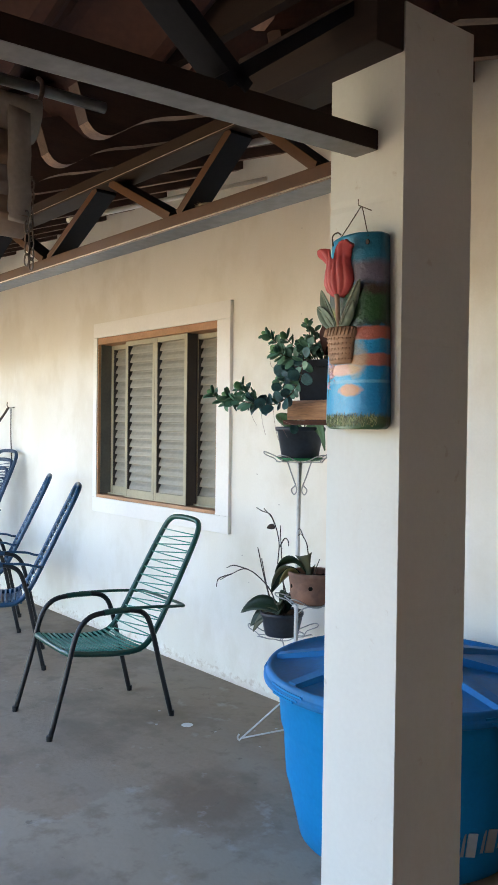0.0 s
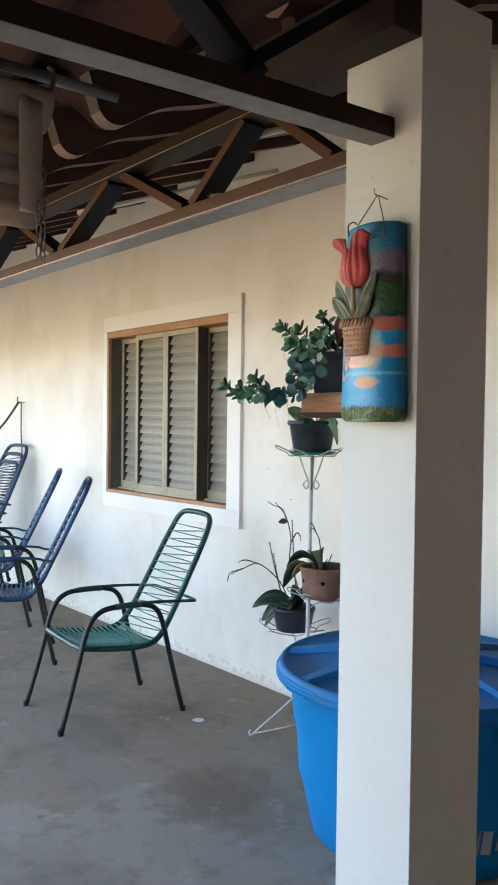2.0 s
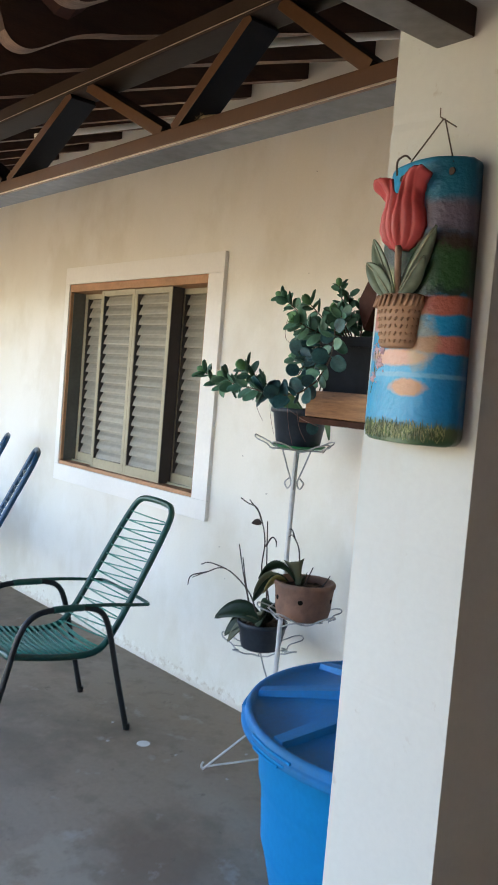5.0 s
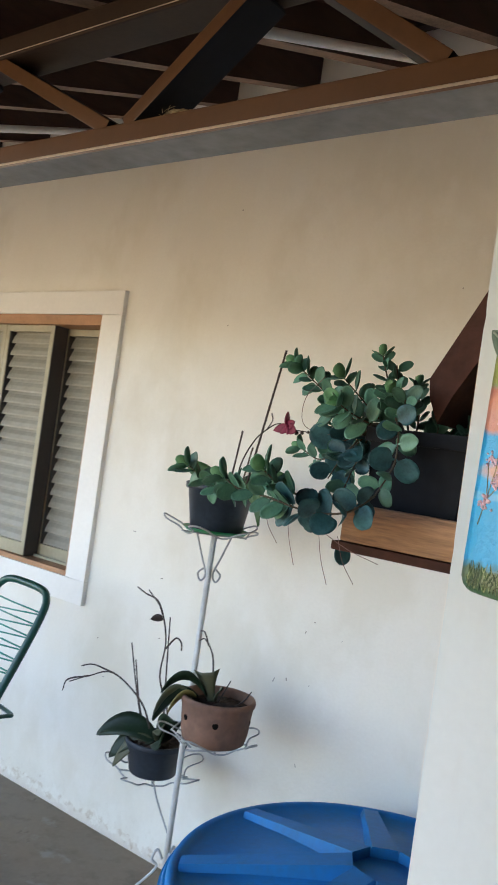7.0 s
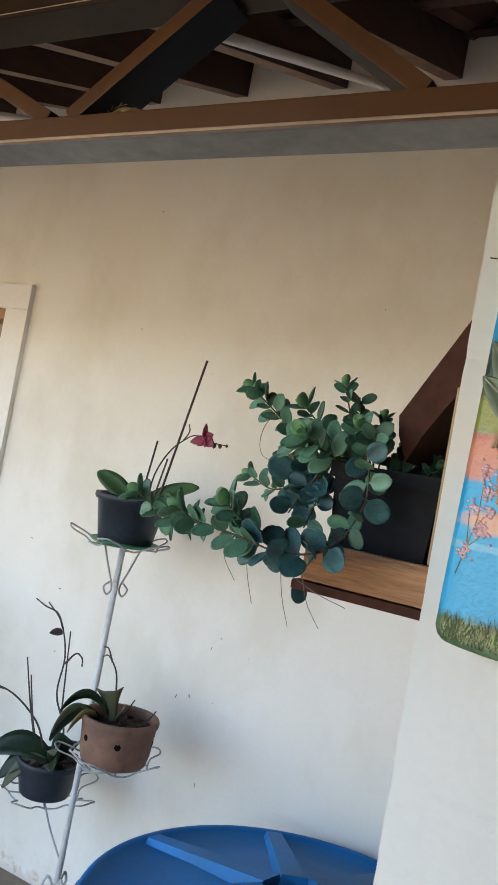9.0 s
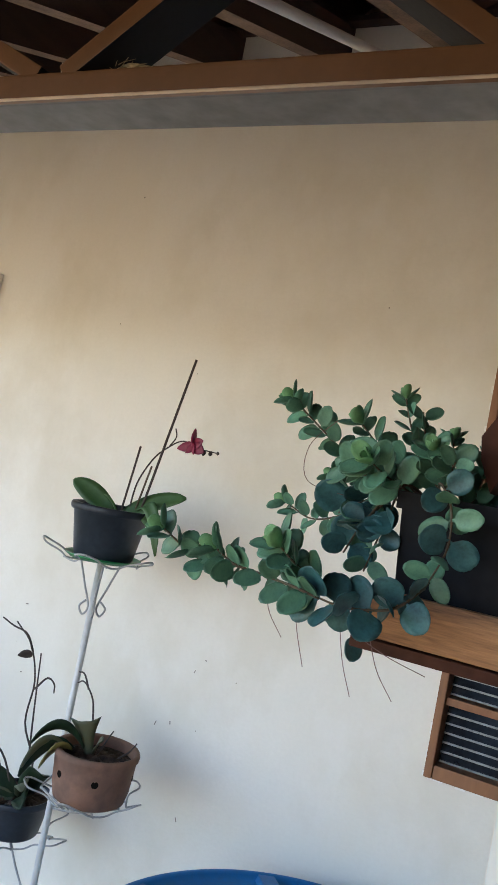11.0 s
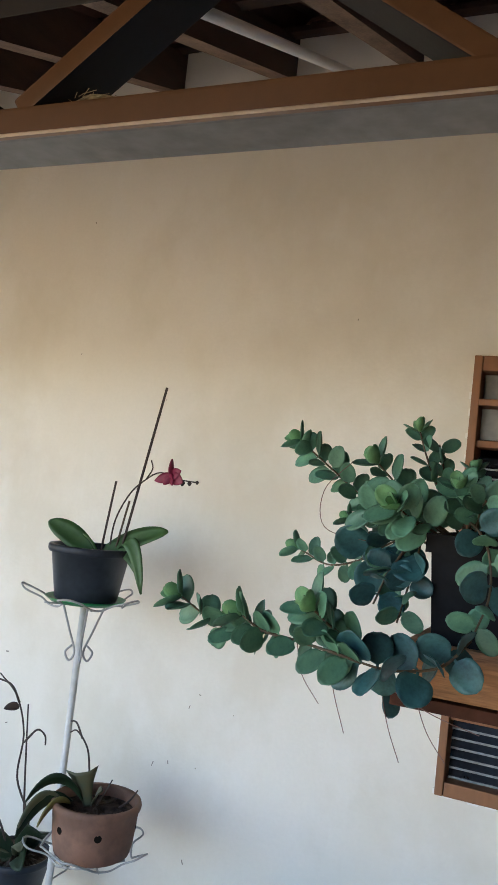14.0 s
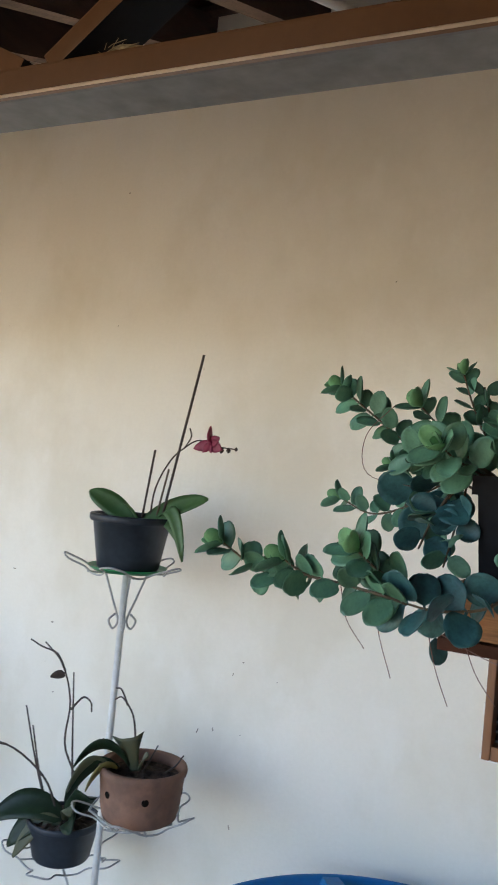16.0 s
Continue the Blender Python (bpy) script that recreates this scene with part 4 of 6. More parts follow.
# ---- pots ----
def pot_profile(rb, rt, z0, z1, wall=0.006, rim=0.008, depth=0.03):
    return ((0.0, z0), (rb * 0.94, z0), (rb, z0 + 0.006), (rt - 0.002, z1 - 0.022), (rt + rim - 0.003, z1 - 0.020), (rt + rim, z1 - 0.014), (rt + rim, z1 - 0.003), (rt + rim - 0.003, z1),
            (rt - wall + 0.002, z1), (rt - wall, z1 - 0.004), (rt - wall - 0.004, z1 - depth), (0.0, z1 - depth))


def soil(c, r, z, parent, seed):
    rg = random.Random(seed)
    bm = bmesh.new()
    bmesh.ops.create_circle(bm, cap_ends=True, radius=r, segments=28)
    bmesh.ops.poke(bm, faces=bm.faces[:])
    bmesh.ops.subdivide_edges(bm, edges=bm.edges[:], cuts=3, use_grid_fill=True)
    for v in bm.verts:
        if v.co.length < r * 0.97:
            v.co.z += rg.uniform(-0.004, 0.01)
    bmesh.ops.translate(bm, verts=bm.verts, vec=(c[0], c[1], z))
    ob = part("soil", bm, M_SOIL, parent, "bark and soil")
    return ob


def blade(base_p, tip, width, lift, material, parent, name="leaf", droop=0.0, fold=0.25, n=12, tilt=0.0, notch=False, blunt=0.75):
    """A strap leaf from base to tip that arches by lift, with a folded middle and thickness."""
    b, t = Vector(base_p), Vector(tip)
    d = t - b
    side = d.cross(Vector((0, 0, 1)))
    side = side.normalized() if side.length > 1e-5 else Vector((1, 0, 0))
    if tilt:
        side = Matrix.Rotation(radians(tilt), 3, d.normalized()) @ side
    nrm = side.cross(d).normalized()
    bm = bmesh.new()
    rows = []
    for i in range(n + 1):
        u = i / n
        w = width * (max(0.02, math.sin(math.pi * min(1.0, 0.10 + 0.90 * u) ** (0.85 if blunt > 0.6 else 1.1))) ** blunt)
        if i == 0:
            w = width * 0.3
        if notch:
            w = width * (0.30 + 0.70 * u * u)
        c = b + d * u + Vector((0, 0, 1)) * (lift * 4 * u * (1 - u) - droop * u * u * u)
        rows.append([bm.verts.new(c + side * (w * 0.5 * k) + nrm * (abs(k) * w * fold * 0.5) - d * (0.16 * (1 - abs(k)) if notch and i == n else 0.0)) for k in (-1, -0.5, 0, 0.5, 1)])
    for A, B in zip(rows, rows[1:]):
        for j in range(4):
            bm.faces.new((A[j], A[j + 1], B[j + 1], B[j]))
    ob = part(name, bm, material, parent, "", True)
    m = ob.modifiers.new("thick", 'SOLIDIFY')
    m.thickness = 0.0028
    m.offset = 0
    return ob


# black pot with the flowering orchid
ZP = 1.282
top_pot = base("flower_pot", (PX + 0.002, PY, ZP - 0.008), 0, "round black plastic pot on a green saucer", "flower pot", "pots on the plant stand")
part("saucer", lathe(((0.0, 0.0), (0.092, 0.0), (0.104, 0.012), (0.107, 0.012), (0.096, 0.004), (0.0, 0.004)), 32), M_SAUCER, top_pot, "thin green plastic saucer", True)
pot_bm = lathe(pot_profile(0.083, 0.105, 0.005, 0.150), 48)
for v in pot_bm.verts:
    if 0.02 < v.co.z < 0.125 and math.hypot(v.co.x, v.co.y) > 0.07:
        v.co *= 1.0 + 0.012 * (round(math.atan2(v.co.y, v.co.x) / (2 * math.pi) * 48) % 4 == 0)
part("pot", pot_bm, M_BLACKPOT, top_pot, "", True)
soil((0, 0), 0.096, 0.128, top_pot, 1)
orchid = base("orchid", (PX, PY, ZP + 0.118), 0, "phalaenopsis orchid with one crimson flower in a black pot", "orchid")
L = (PX, PY, ZP + 0.118)


def rel(x, y, z):
    return (x - L[0], y - L[1], z - L[2])


blade(rel(1.03, -0.30, 1.405), rel(0.905, -0.335, 1.478), 0.062, 0.006, M_ORCHID, orchid, tilt=-60, blunt=0.5)
blade(rel(1.06, -0.30, 1.405), rel(1.228, -0.255, 1.487), 0.058, 0.008, M_ORCHID, orchid, tilt=55, blunt=0.5)
blade(rel(1.10, -0.285, 1.41), rel(1.200, -0.31, 1.322), 0.038, 0.075, M_ORCHID, orchid, tilt=60, blunt=0.5)
blade(rel(1.10, -0.285, 1.405), rel(1.185, -0.30, 1.360), 0.04, 0.035, M_ORCHID, orchid, tilt=60, blunt=0.5)
blade(rel(1.05, -0.30, 1.40), rel(1.015, -0.33, 1.455), 0.035, 0.008, M_ORCHID, orchid, blunt=0.5)
part("stake", tube([rel(1.105, -0.285, 1.40), rel(1.188, -0.276, 1.863)], 0.0035, 7), M_DRY, orchid, "thin dark wooden stake")
part("stake", tube([rel(1.055, -0.30, 1.40), rel(1.073, -0.29, 1.603)], 0.003, 7), M_DRY, orchid, "thin dark wooden stake")
part("stake", tube([rel(1.09, -0.29, 1.40), rel(1.118, -0.285, 1.555)], 0.0028, 7), M_STEM, orchid)
spike = smooth_path([rel(1.075, -0.29, 1.41), rel(1.083, -0.288, 1.50), rel(1.115, -0.28, 1.575), rel(1.155, -0.277, 1.615), rel(1.195, -0.273, 1.638), rel(1.245, -0.27, 1.626), rel(1.305, -0.268, 1.622)], 6)
part("flower_spike", tube(spike, 0.0025, 6, False, 0.0016), M_DRY, orchid, "", True)
part("flower_spike", tube(smooth_path([rel(1.155, -0.277, 1.615), rel(1.172, -0.276, 1.645), rel(1.165, -0.275, 1.668)], 5), 0.0018, 6), M_DRY, orchid, "", True)
fl = part("flower", lathe(((0.0, -0.004), (0.005, -0.003), (0.007, 0.002), (0.004, 0.007), (0.0, 0.008)), 10, rel(1.233, -0.282, 1.632)), M_FLOWER, orchid, "crimson orchid flower", True)
for a, ln, wd in ((90, 0.045, 0.026), (200, 0.048, 0.028), (-20, 0.042, 0.034), (30, 0.034, 0.03), (235, 0.03, 0.02), (-70, 0.026, 0.02)):
    c = Vector(rel(1.233, -0.278, 1.632))
    tip = c + Vector((math.cos(radians(a)) * ln, -0.008, math.sin(radians(a)) * ln))
    blade(c, tip, wd, 0.0, M_FLOWER, fl, "petal", 0, 0.2, 8, 90)
for x, z, r in ((1.262, 1.617, 0.007), (1.283, 1.618, 0.006), (1.305, 1.622, 0.0045)):
    part("bud", lathe(((0.0, -r * 1.3), (r * 0.7, -r * 0.7), (r, 0), (r * 0.7, r * 0.7), (0.0, r * 1.3)), 10, rel(x, -0.27, z)), M_DRY, orchid, "", True)

# terracotta pot
clay = base("flower_pot", (CX, CY, CZ + 0.002), 0, "round terracotta pot with drainage holes in its side", "flower pot", "pots on the plant stand")
cp = part("pot", lathe(((0.0, 0.0), (0.086, 0.0), (0.096, 0.007), (0.103, 0.035), (0.107, 0.085), (0.110, 0.112), (0.1145, 0.119), (0.116, 0.128), (0.1135, 0.136), (0.105, 0.137), (0.100, 0.130), (0.097, 0.09), (0.0, 0.085)), 48), M_CLAY, clay, "", True)
# Black discs on the side stand in for the shade in the holes.
for a in (-51, -109, 24, 80, 130, 180):
    m = Matrix.Rotation(radians(a), 4, 'Z') @ Matrix.Translation((0.1055, 0, 0.078)) @ Matrix.Rotation(radians(90), 4, 'Y')
    bm = lathe(((0.0, 0.0), (0.0085, 0.0), (0.0095, 0.0014), (0.0, 0.0014)), 14)
    bmesh.ops.transform(bm, matrix=m, verts=bm.verts)
    part("hole", bm, M_HOLE, cp, "black disc for the shade in a drainage hole")
soil((0, 0), 0.100, 0.108, clay, 2)
wilt = base("orchid", (CX, CY, CZ + 0.110), 0, "cut back orchid with dark leathery leaves in terracotta", "orchid")
L = (CX + 0.013, CY - 0.005, CZ + 0.130)
blade(rel(1.12, -0.33, 0.80), rel(1.003, -0.41, 0.792), 0.072, 0.048, M_ORCHIDD, wilt, fold=0.4, tilt=35, blunt=0.5)
blade(rel(1.10, -0.345, 0.80), rel(0.995, -0.42, 0.705), 0.072, 0.035, M_ORCHIDD, wilt, fold=0.5, tilt=42, blunt=0.5)
blade(rel(1.085, -0.36, 0.80), rel(1.005, -0.43, 0.735), 0.045, 0.040, M_ORCHIDM, wilt, fold=0.4, tilt=45, blunt=0.5)
blade(rel(1.105, -0.36, 0.80), rel(1.065, -0.435, 0.755), 0.050, 0.024, M_DRYLEAF, wilt, fold=0.35, tilt=45, blunt=0.5)
blade(rel(1.135, -0.325, 0.79), rel(1.118, -0.35, 0.885), 0.086, 0.0, M_ORCHIDM, wilt, tilt=56, notch=True, blunt=0.5)
blade(rel(1.14, -0.31, 0.79), rel(1.175, -0.33, 0.840), 0.036, 0.01, M_ORCHIDM, wilt, tilt=50, blunt=0.5)
for pts in ([(1.15, -0.31, 0.79), (1.175, -0.32, 0.83), (1.195, -0.32, 0.87)], [(1.2, -0.28, 0.79), (1.235, -0.29, 0.82), (1.255, -0.29, 0.85)], [(1.125, -0.32, 0.87), (1.11, -0.32, 0.93), (1.07, -0.315, 0.965), (1.045, -0.31, 0.955)], [(1.09, -0.318, 0.95), (1.065, -0.315, 0.985), (1.045, -0.312, 0.985)]):
    part("stalk", tube(smooth_path([rel(*p) for p in pts], 5), 0.0028, 6, False, 0.0018), M_DRY, wilt, "", True)

# low black pot
low = base("flower_pot", (BX, BY, BZ + 0.002), 0, "small round black plastic pot of bark", "flower pot", "pots on the plant stand")
part("pot", lathe(pot_profile(0.080, 0.100, 0.0, 0.112, 0.005, 0.003, 0.018), 40), M_BLACKPOT, low, "", True)
soil((0, 0), 0.094, 0.104, low, 3)
ol = base("orchid", (BX, BY, BZ + 0.105), 0, "dark leaved orchid with dry bare flower stalks", "orchid")
L = (BX, BY, BZ + 0.105)
blade(rel(0.86, -0.25, 0.555), rel(0.667, -0.335, 0.530), 0.086, 0.040, M_ORCHIDD, ol, tilt=-45, blunt=0.5)
blade(rel(0.85, -0.26, 0.55), rel(0.738, -0.335, 0.476), 0.066, 0.035, M_ORCHIDD, ol, tilt=-50, blunt=0.5)
blade(rel(0.86, -0.26, 0.55), rel(0.770, -0.345, 0.458), 0.048, 0.04, M_ORCHIDM, ol, tilt=-50, blunt=0.5)
blade(rel(0.88, -0.25, 0.555), rel(1.00, -0.33, 0.67), 0.075, 0.03, M_ORCHIDD, ol, tilt=-25, blunt=0.5)
blade(rel(0.88, -0.26, 0.55), rel(0.96, -0.35, 0.575), 0.06, 0.02, M_ORCHIDD, ol, tilt=50, blunt=0.5)
blade(rel(0.87, -0.25, 0.555), rel(0.94, -0.33, 0.61), 0.05, 0.03, M_ORCHIDM, ol, tilt=40, blunt=0.5)
for pts in ([(0.87, -0.24, 0.55), (0.90, -0.26, 0.66), (0.845, -0.26, 0.76), (0.85, -0.26, 0.88), (0.82, -0.27, 0.98), (0.76, -0.28, 1.035)],
            [(0.855, -0.26, 0.86), (0.90, -0.27, 0.905), (0.935, -0.28, 0.90), (0.94, -0.28, 0.875)],
            [(0.83, -0.27, 0.965), (0.805, -0.28, 1.01), (0.75, -0.28, 1.02), (0.71, -0.285, 1.035)],
            [(0.84, -0.25, 0.55), (0.79, -0.27, 0.66), (0.68, -0.31, 0.735), (0.58, -0.33, 0.70), (0.50, -0.34, 0.66)],
            [(0.68, -0.31, 0.735), (0.60, -0.33, 0.745), (0.54, -0.33, 0.725)], [(0.58, -0.33, 0.70), (0.49, -0.34, 0.665), (0.47, -0.34, 0.62)],
            [(0.80, -0.25, 0.55), (0.745, -0.26, 0.70), (0.70, -0.265, 0.84)], [(0.81, -0.25, 0.55), (0.77, -0.26, 0.65), (0.73, -0.265, 0.79)],
            [(0.88, -0.24, 0.55), (0.865, -0.25, 0.75), (0.845, -0.25, 0.96)]):
    part("stalk", tube(smooth_path([rel(*p) for p in pts], 5), 0.0034, 6, False, 0.002), M_DRY, ol, "", True)
blade(rel(0.83, -0.27, 0.955), rel(0.795, -0.29, 0.945), 0.03, 0.0, M_DRY, ol, "dry_bud", tilt=60)

# ---- wooden planter on the column ----
planter = base("wooden_planter", (2.18, -1.235, 1.428), 0, "small wooden box planter with brown roof fixed to the column", "planter")
P0 = (2.18, -1.235, 1.428)


def pr_(x0, x1, y0, y1, z0, z1, bev=0.002):
    return box(x0 - P0[0], x1 - P0[0], y0 - P0[1], y1 - P0[1], z0 - P0[2], z1 - P0[2], bev)


part("base_board", pr_(2.108, 2.2825, -1.352, -1.118, 1.428, 1.440), M_ROOFLET, planter, "reddish base board")
part("front_board", pr_(2.116, 2.2825, -1.345, -1.332, 1.441, 1.492, 0.003), M_CRATE, planter)
part("back_board", pr_(2.116, 2.2825, -1.138, -1.125, 1.441, 1.492, 0.003), M_CRATE, planter)
part("side_board", pr_(2.116, 2.129, -1.331, -1.139, 1.441, 1.492, 0.003), M_CRATE, planter)
part("back_post", pr_(2.2745, 2.2828, -1.340, -1.328, 1.493, 1.71, 0.002), M_LIGHTWOOD, planter, "pale raw wooden post")
bm = bmesh.new()
prof = ((2.282, 1.828), (2.195, 1.670), (2.199, 1.645), (2.214, 1.612), (2.230, 1.648), (2.254, 1.688), (2.282, 1.730))
for ya, yb in ((-1.305, -1.15),):
    A = [bm.verts.new((x - P0[0], ya - P0[1], z - P0[2])) for x, z in prof]
    B = [bm.verts.new((x - P0[0], yb - P0[1], z - P0[2])) for x, z in prof]
    for j in range(len(prof)):
        bm.faces.new((A[j], A[(j + 1) % len(prof)], B[(j + 1) % len(prof)], B[j]))
    bm.faces.new(A)
    bm.faces.new(B[::-1])
part("roof_board", bm, M_ROOFLET, planter, "slanted dark brown roof board")
pot2 = base("flower_pot", (2.200, -1.235, 1.441), 0, "square black plastic pot set inside a wooden planter", "flower pot")
bm = bmesh.new()
r1 = [bm.verts.new((x, y, 0.0)) for x, y in ((-0.06, -0.08), (0.058, -0.08), (0.058, 0.08), (-0.06, 0.08))]
r2 = [bm.verts.new((x, y, 0.155)) for x, y in ((-0.072, -0.088), (0.072, -0.088), (0.072, 0.088), (-0.072, 0.088))]
r3 = [bm.verts.new((x * 0.93, y * 0.93, 0.155)) for x, y in ((-0.072, -0.088), (0.072, -0.088), (0.072, 0.088), (-0.072, 0.088))]
r4 = [bm.verts.new((x * 0.9, y * 0.9, 0.135)) for x, y in ((-0.072, -0.088), (0.072, -0.088), (0.072, 0.088), (-0.072, 0.088))]
for A, B in ((r1, r2), (r2, r3), (r3, r4)):
    for j in range(4):
        bm.faces.new((A[j], A[(j + 1) % 4], B[(j + 1) % 4], B[j]))
bm.faces.new(r1[::-1])
bm.faces.new(r4)
part("pot", bm, M_POT2, pot2)
bm = bmesh.new()
for x0, x1, y0, y1 in ((-0.076, -0.0725, -0.092, 0.092), (0.0725, 0.0735, -0.092, 0.092), (-0.0725, 0.0725, -0.092, -0.0885), (-0.0725, 0.0725, 0.0885, 0.092)):
    add_box(bm, x0, x1, y0, y1, 0.138, 0.157)
part("rim", bm, M_POT2, pot2)

plant = base("succulent", (2.186, -1.235, 1.576), 0, "trailing succulent with thick round blue-green leaves", "succulent")
L = (2.186, -1.235, 1.576)


def leaf_mesh(name, material, cup=0.12, ratio=0.86):
    """A thick obovate leaf of unit length along +x, with a short stalk."""
    bm = bmesh.new()
    n, rows = 10, []
    for i in range(n + 1):
        u = i / n
        if u < 0.12:
            w = 0.035
        else:
            q = (u - 0.12) / 0.88
            w = ratio * 0.5 * max(0.05, (1 - abs(2 * q ** 0.88 - 1) ** 2.3)) ** 0.5
        rows.append([(u, w * k, cup * (k * k * w * 1.2) + 0.35 * cup * u * u - 0.02 * math.sin(math.pi * u)) for k in (-1, -0.6, 0, 0.6, 1)])
    th = lambda i: math.sin(math.pi * min(1, 0.2 + 0.75 * i / n))
    top = [[bm.verts.new((a, b, c + (0.032 if 0 < j < 4 else 0.008) * th(i))) for j, (a, b, c) in enumerate(r)] for i, r in enumerate(rows)]
    bot = [[bm.verts.new((a, b, c - (0.028 if 0 < j < 4 else 0.006) * th(i))) for j, (a, b, c) in enumerate(r)] for i, r in enumerate(rows)]
    for S in (top, bot):
        for A, B in zip(S, S[1:]):
            for j in range(4):
                bm.faces.new((A[j], A[j + 1], B[j + 1], B[j]))
    for i in range(n):
        for j in (0, 4):
            bm.faces.new((top[i][j], top[i + 1][j], bot[i + 1][j], bot[i][j]))
    for i in (0, n):
        for j in range(4):
            bm.faces.new((top[i][j], top[i][j + 1], bot[i][j + 1], bot[i][j]))
    bmesh.ops.recalc_face_normals(bm, faces=bm.faces)
    me = bpy.data.meshes.new(name)
    bm.to_mesh(me)
    bm.free()
    me.materials.append(material)
    for p in me.polygons:
        p.use_smooth = True
    return me


LEAVES = {"old": leaf_mesh("leaf", M_LEAFB, 0.28, 0.84), "mid": leaf_mesh("leaf", M_LEAF, 0.30, 0.64), "new": leaf_mesh("leaf", M_LEAFY, 0.40, 0.70)}
rg = random.Random(11)


def put_leaf(kind, p, d, nrm, size):
    d = d.normalized()
    nrm = (nrm - d * nrm.dot(d))
    nrm = nrm.normalized() if nrm.length > 1e-4 else d.orthogonal().normalized()
    m = Matrix((d, nrm.cross(d), nrm)).transposed().to_4x4()
    ob = new("leaf", LEAVES[kind])
    ob.parent = plant
    ob.matrix_local = Matrix.Translation(p) @ m @ Matrix.Diagonal((size, size, size, 1))


def stem(pts, n, s0, s1, kinds=("mid",), spread=1.0, start=0.15, tip=True, r=0.0017):
    """A stem with leaves in crossed pairs and a rosette at its tip."""
    path = smooth_path([rel(*p) for p in pts], 8)
    part("stem", tube(path, r, 6, False, r * 0.6), M_STEM, plant, "", True)
    k = len(path) - 1
    for i in range(n):
        u = start + (1 - start) * (i + 0.3) / n
        q = min(k - 1, int(u * k))
        p = path[q].lerp(path[q + 1], u * k - q)
        d = (path[q + 1] - path[max(0, q - 1)]).normalized()
        a = d.cross(Vector((0, 0, 1)))
        a = a.normalized() if a.length > 0.05 else Vector((1, 0, 0))
        b = d.cross(a).normalized()
        ang = (math.pi / 2) * (i % 2) + rg.uniform(-0.3, 0.3) + 0.85
        size = (s0 + (s1 - s0) * u) * rg.uniform(0.8, 1.08)
        kind = rg.choice(kinds) if u < 0.75 else ("mid" if rg.random() < 0.6 else kinds[0])
        for s in (1, -1):
            out = (a * math.cos(ang) + b * math.sin(ang)) * s
            dd = out * spread + d * rg.uniform(0.25, 0.6) + Vector((rg.uniform(-.15, .15), rg.uniform(-.15, .15), rg.uniform(-.1, .2)))
            put_leaf(kind, p, dd, d * 0.4 + Vector((0.25 + rg.uniform(-.45, .45), -0.8 + rg.uniform(-.35, .35), 0.25 + rg.uniform(-.35, .35))), size)
    if tip:
        p = path[-1]
        d = (path[-1] - path[-4]).normalized()
        a = d.orthogonal().normalized()
        for j in range(6):
            out = Matrix.Rotation(j * 2.4, 3, d) @ a
            put_leaf("new" if j > 1 else "mid", p, out * (0.9 - 0.1 * j) + d * (0.4 + 0.15 * j), d, s1 * (0.95 - 0.09 * j))


B0 = (2.16, -1.26, 1.575)
# arching upper shoots
stem([B0, (2.11, -1.262, 1.585), (2.05, -1.268, 1.618), (2.00, -1.277, 1.655), (1.966, -1.290, 1.682)], 13, 0.032, 0.029, ("mid",), 1.0, 0.3)
stem([B0, (2.125, -1.27, 1.60), (2.088, -1.285, 1.635), (2.060, -1.300, 1.664)], 6, 0.036, 0.034, ("mid",), 1.0, 0.3)
stem([B0, (2.13, -1.31, 1.598), (2.112, -1.345, 1.610), (2.102, -1.366, 1.620)], 5, 0.038, 0.038, ("mid",), 1.0, 0.4)
stem([B0, (2.130, -1.255, 1.62), (2.104, -1.252, 1.67), (2.090, -1.252, 1.706)], 6, 0.029, 0.024, ("mid",), 0.7, 0.25)
stem([B0, (2.140, -1.252, 1.62), (2.122, -1.250, 1.66), (2.112, -1.248, 1.694)], 6, 0.030, 0.026, ("mid",), 0.5, 0.25, False)
stem([B0, (2.155, -1.29, 1.605), (2.155, -1.312, 1.630), (2.152, -1.322, 1.644)], 5, 0.033, 0.030, ("mid",), 1.0, 0.35)
stem([B0, (2.160, -1.252, 1.62), (2.154, -1.254, 1.666)], 6, 0.028, 0.023, ("mid",), 0.9, 0.3)
stem([B0, (2.185, -1.245, 1.60), (2.196, -1.246, 1.648)], 6, 0.029, 0.025, ("mid",), 0.9, 0.3)
stem([B0, (2.215, -1.240, 1.59), (2.236, -1.245, 1.612)], 5, 0.026, 0.023, ("mid",), 0.9, 0.35)
stem([B0, (2.200, -1.215, 1.60), (2.214, -1.205, 1.646)], 6, 0.027, 0.024, ("mid",), 0.9, 0.3)
stem([B0, (2.235, -1.212, 1.60), (2.256, -1.205, 1.632)], 6, 0.025, 0.023, ("mid",), 0.9, 0.4)
# low shoots that lean over the rim, behind the trailing one
RIM = (2.118, -1.28, 1.606)
stem([B0, RIM, (2.06, -1.258, 1.568), (2.00, -1.240, 1.545), (1.954, -1.230, 1.558)], 7, 0.030, 0.027, ("mid",), 0.9, 0.5)
stem([B0, RIM, (2.055, -1.272, 1.588), (2.026, -1.270, 1.600)], 5, 0.025, 0.022, ("mid",), 0.9, 0.5)
stem([B0, RIM, (2.08, -1.292, 1.582), (2.048, -1.292, 1.560)], 3, 0.042, 0.044, ("old",), 0.8, 0.6, False)
stem([B0, RIM, (2.09, -1.315, 1.560), (2.078, -1.335, 1.520)], 4, 0.033, 0.033, ("old", "mid"), 1.0, 0.5, False)
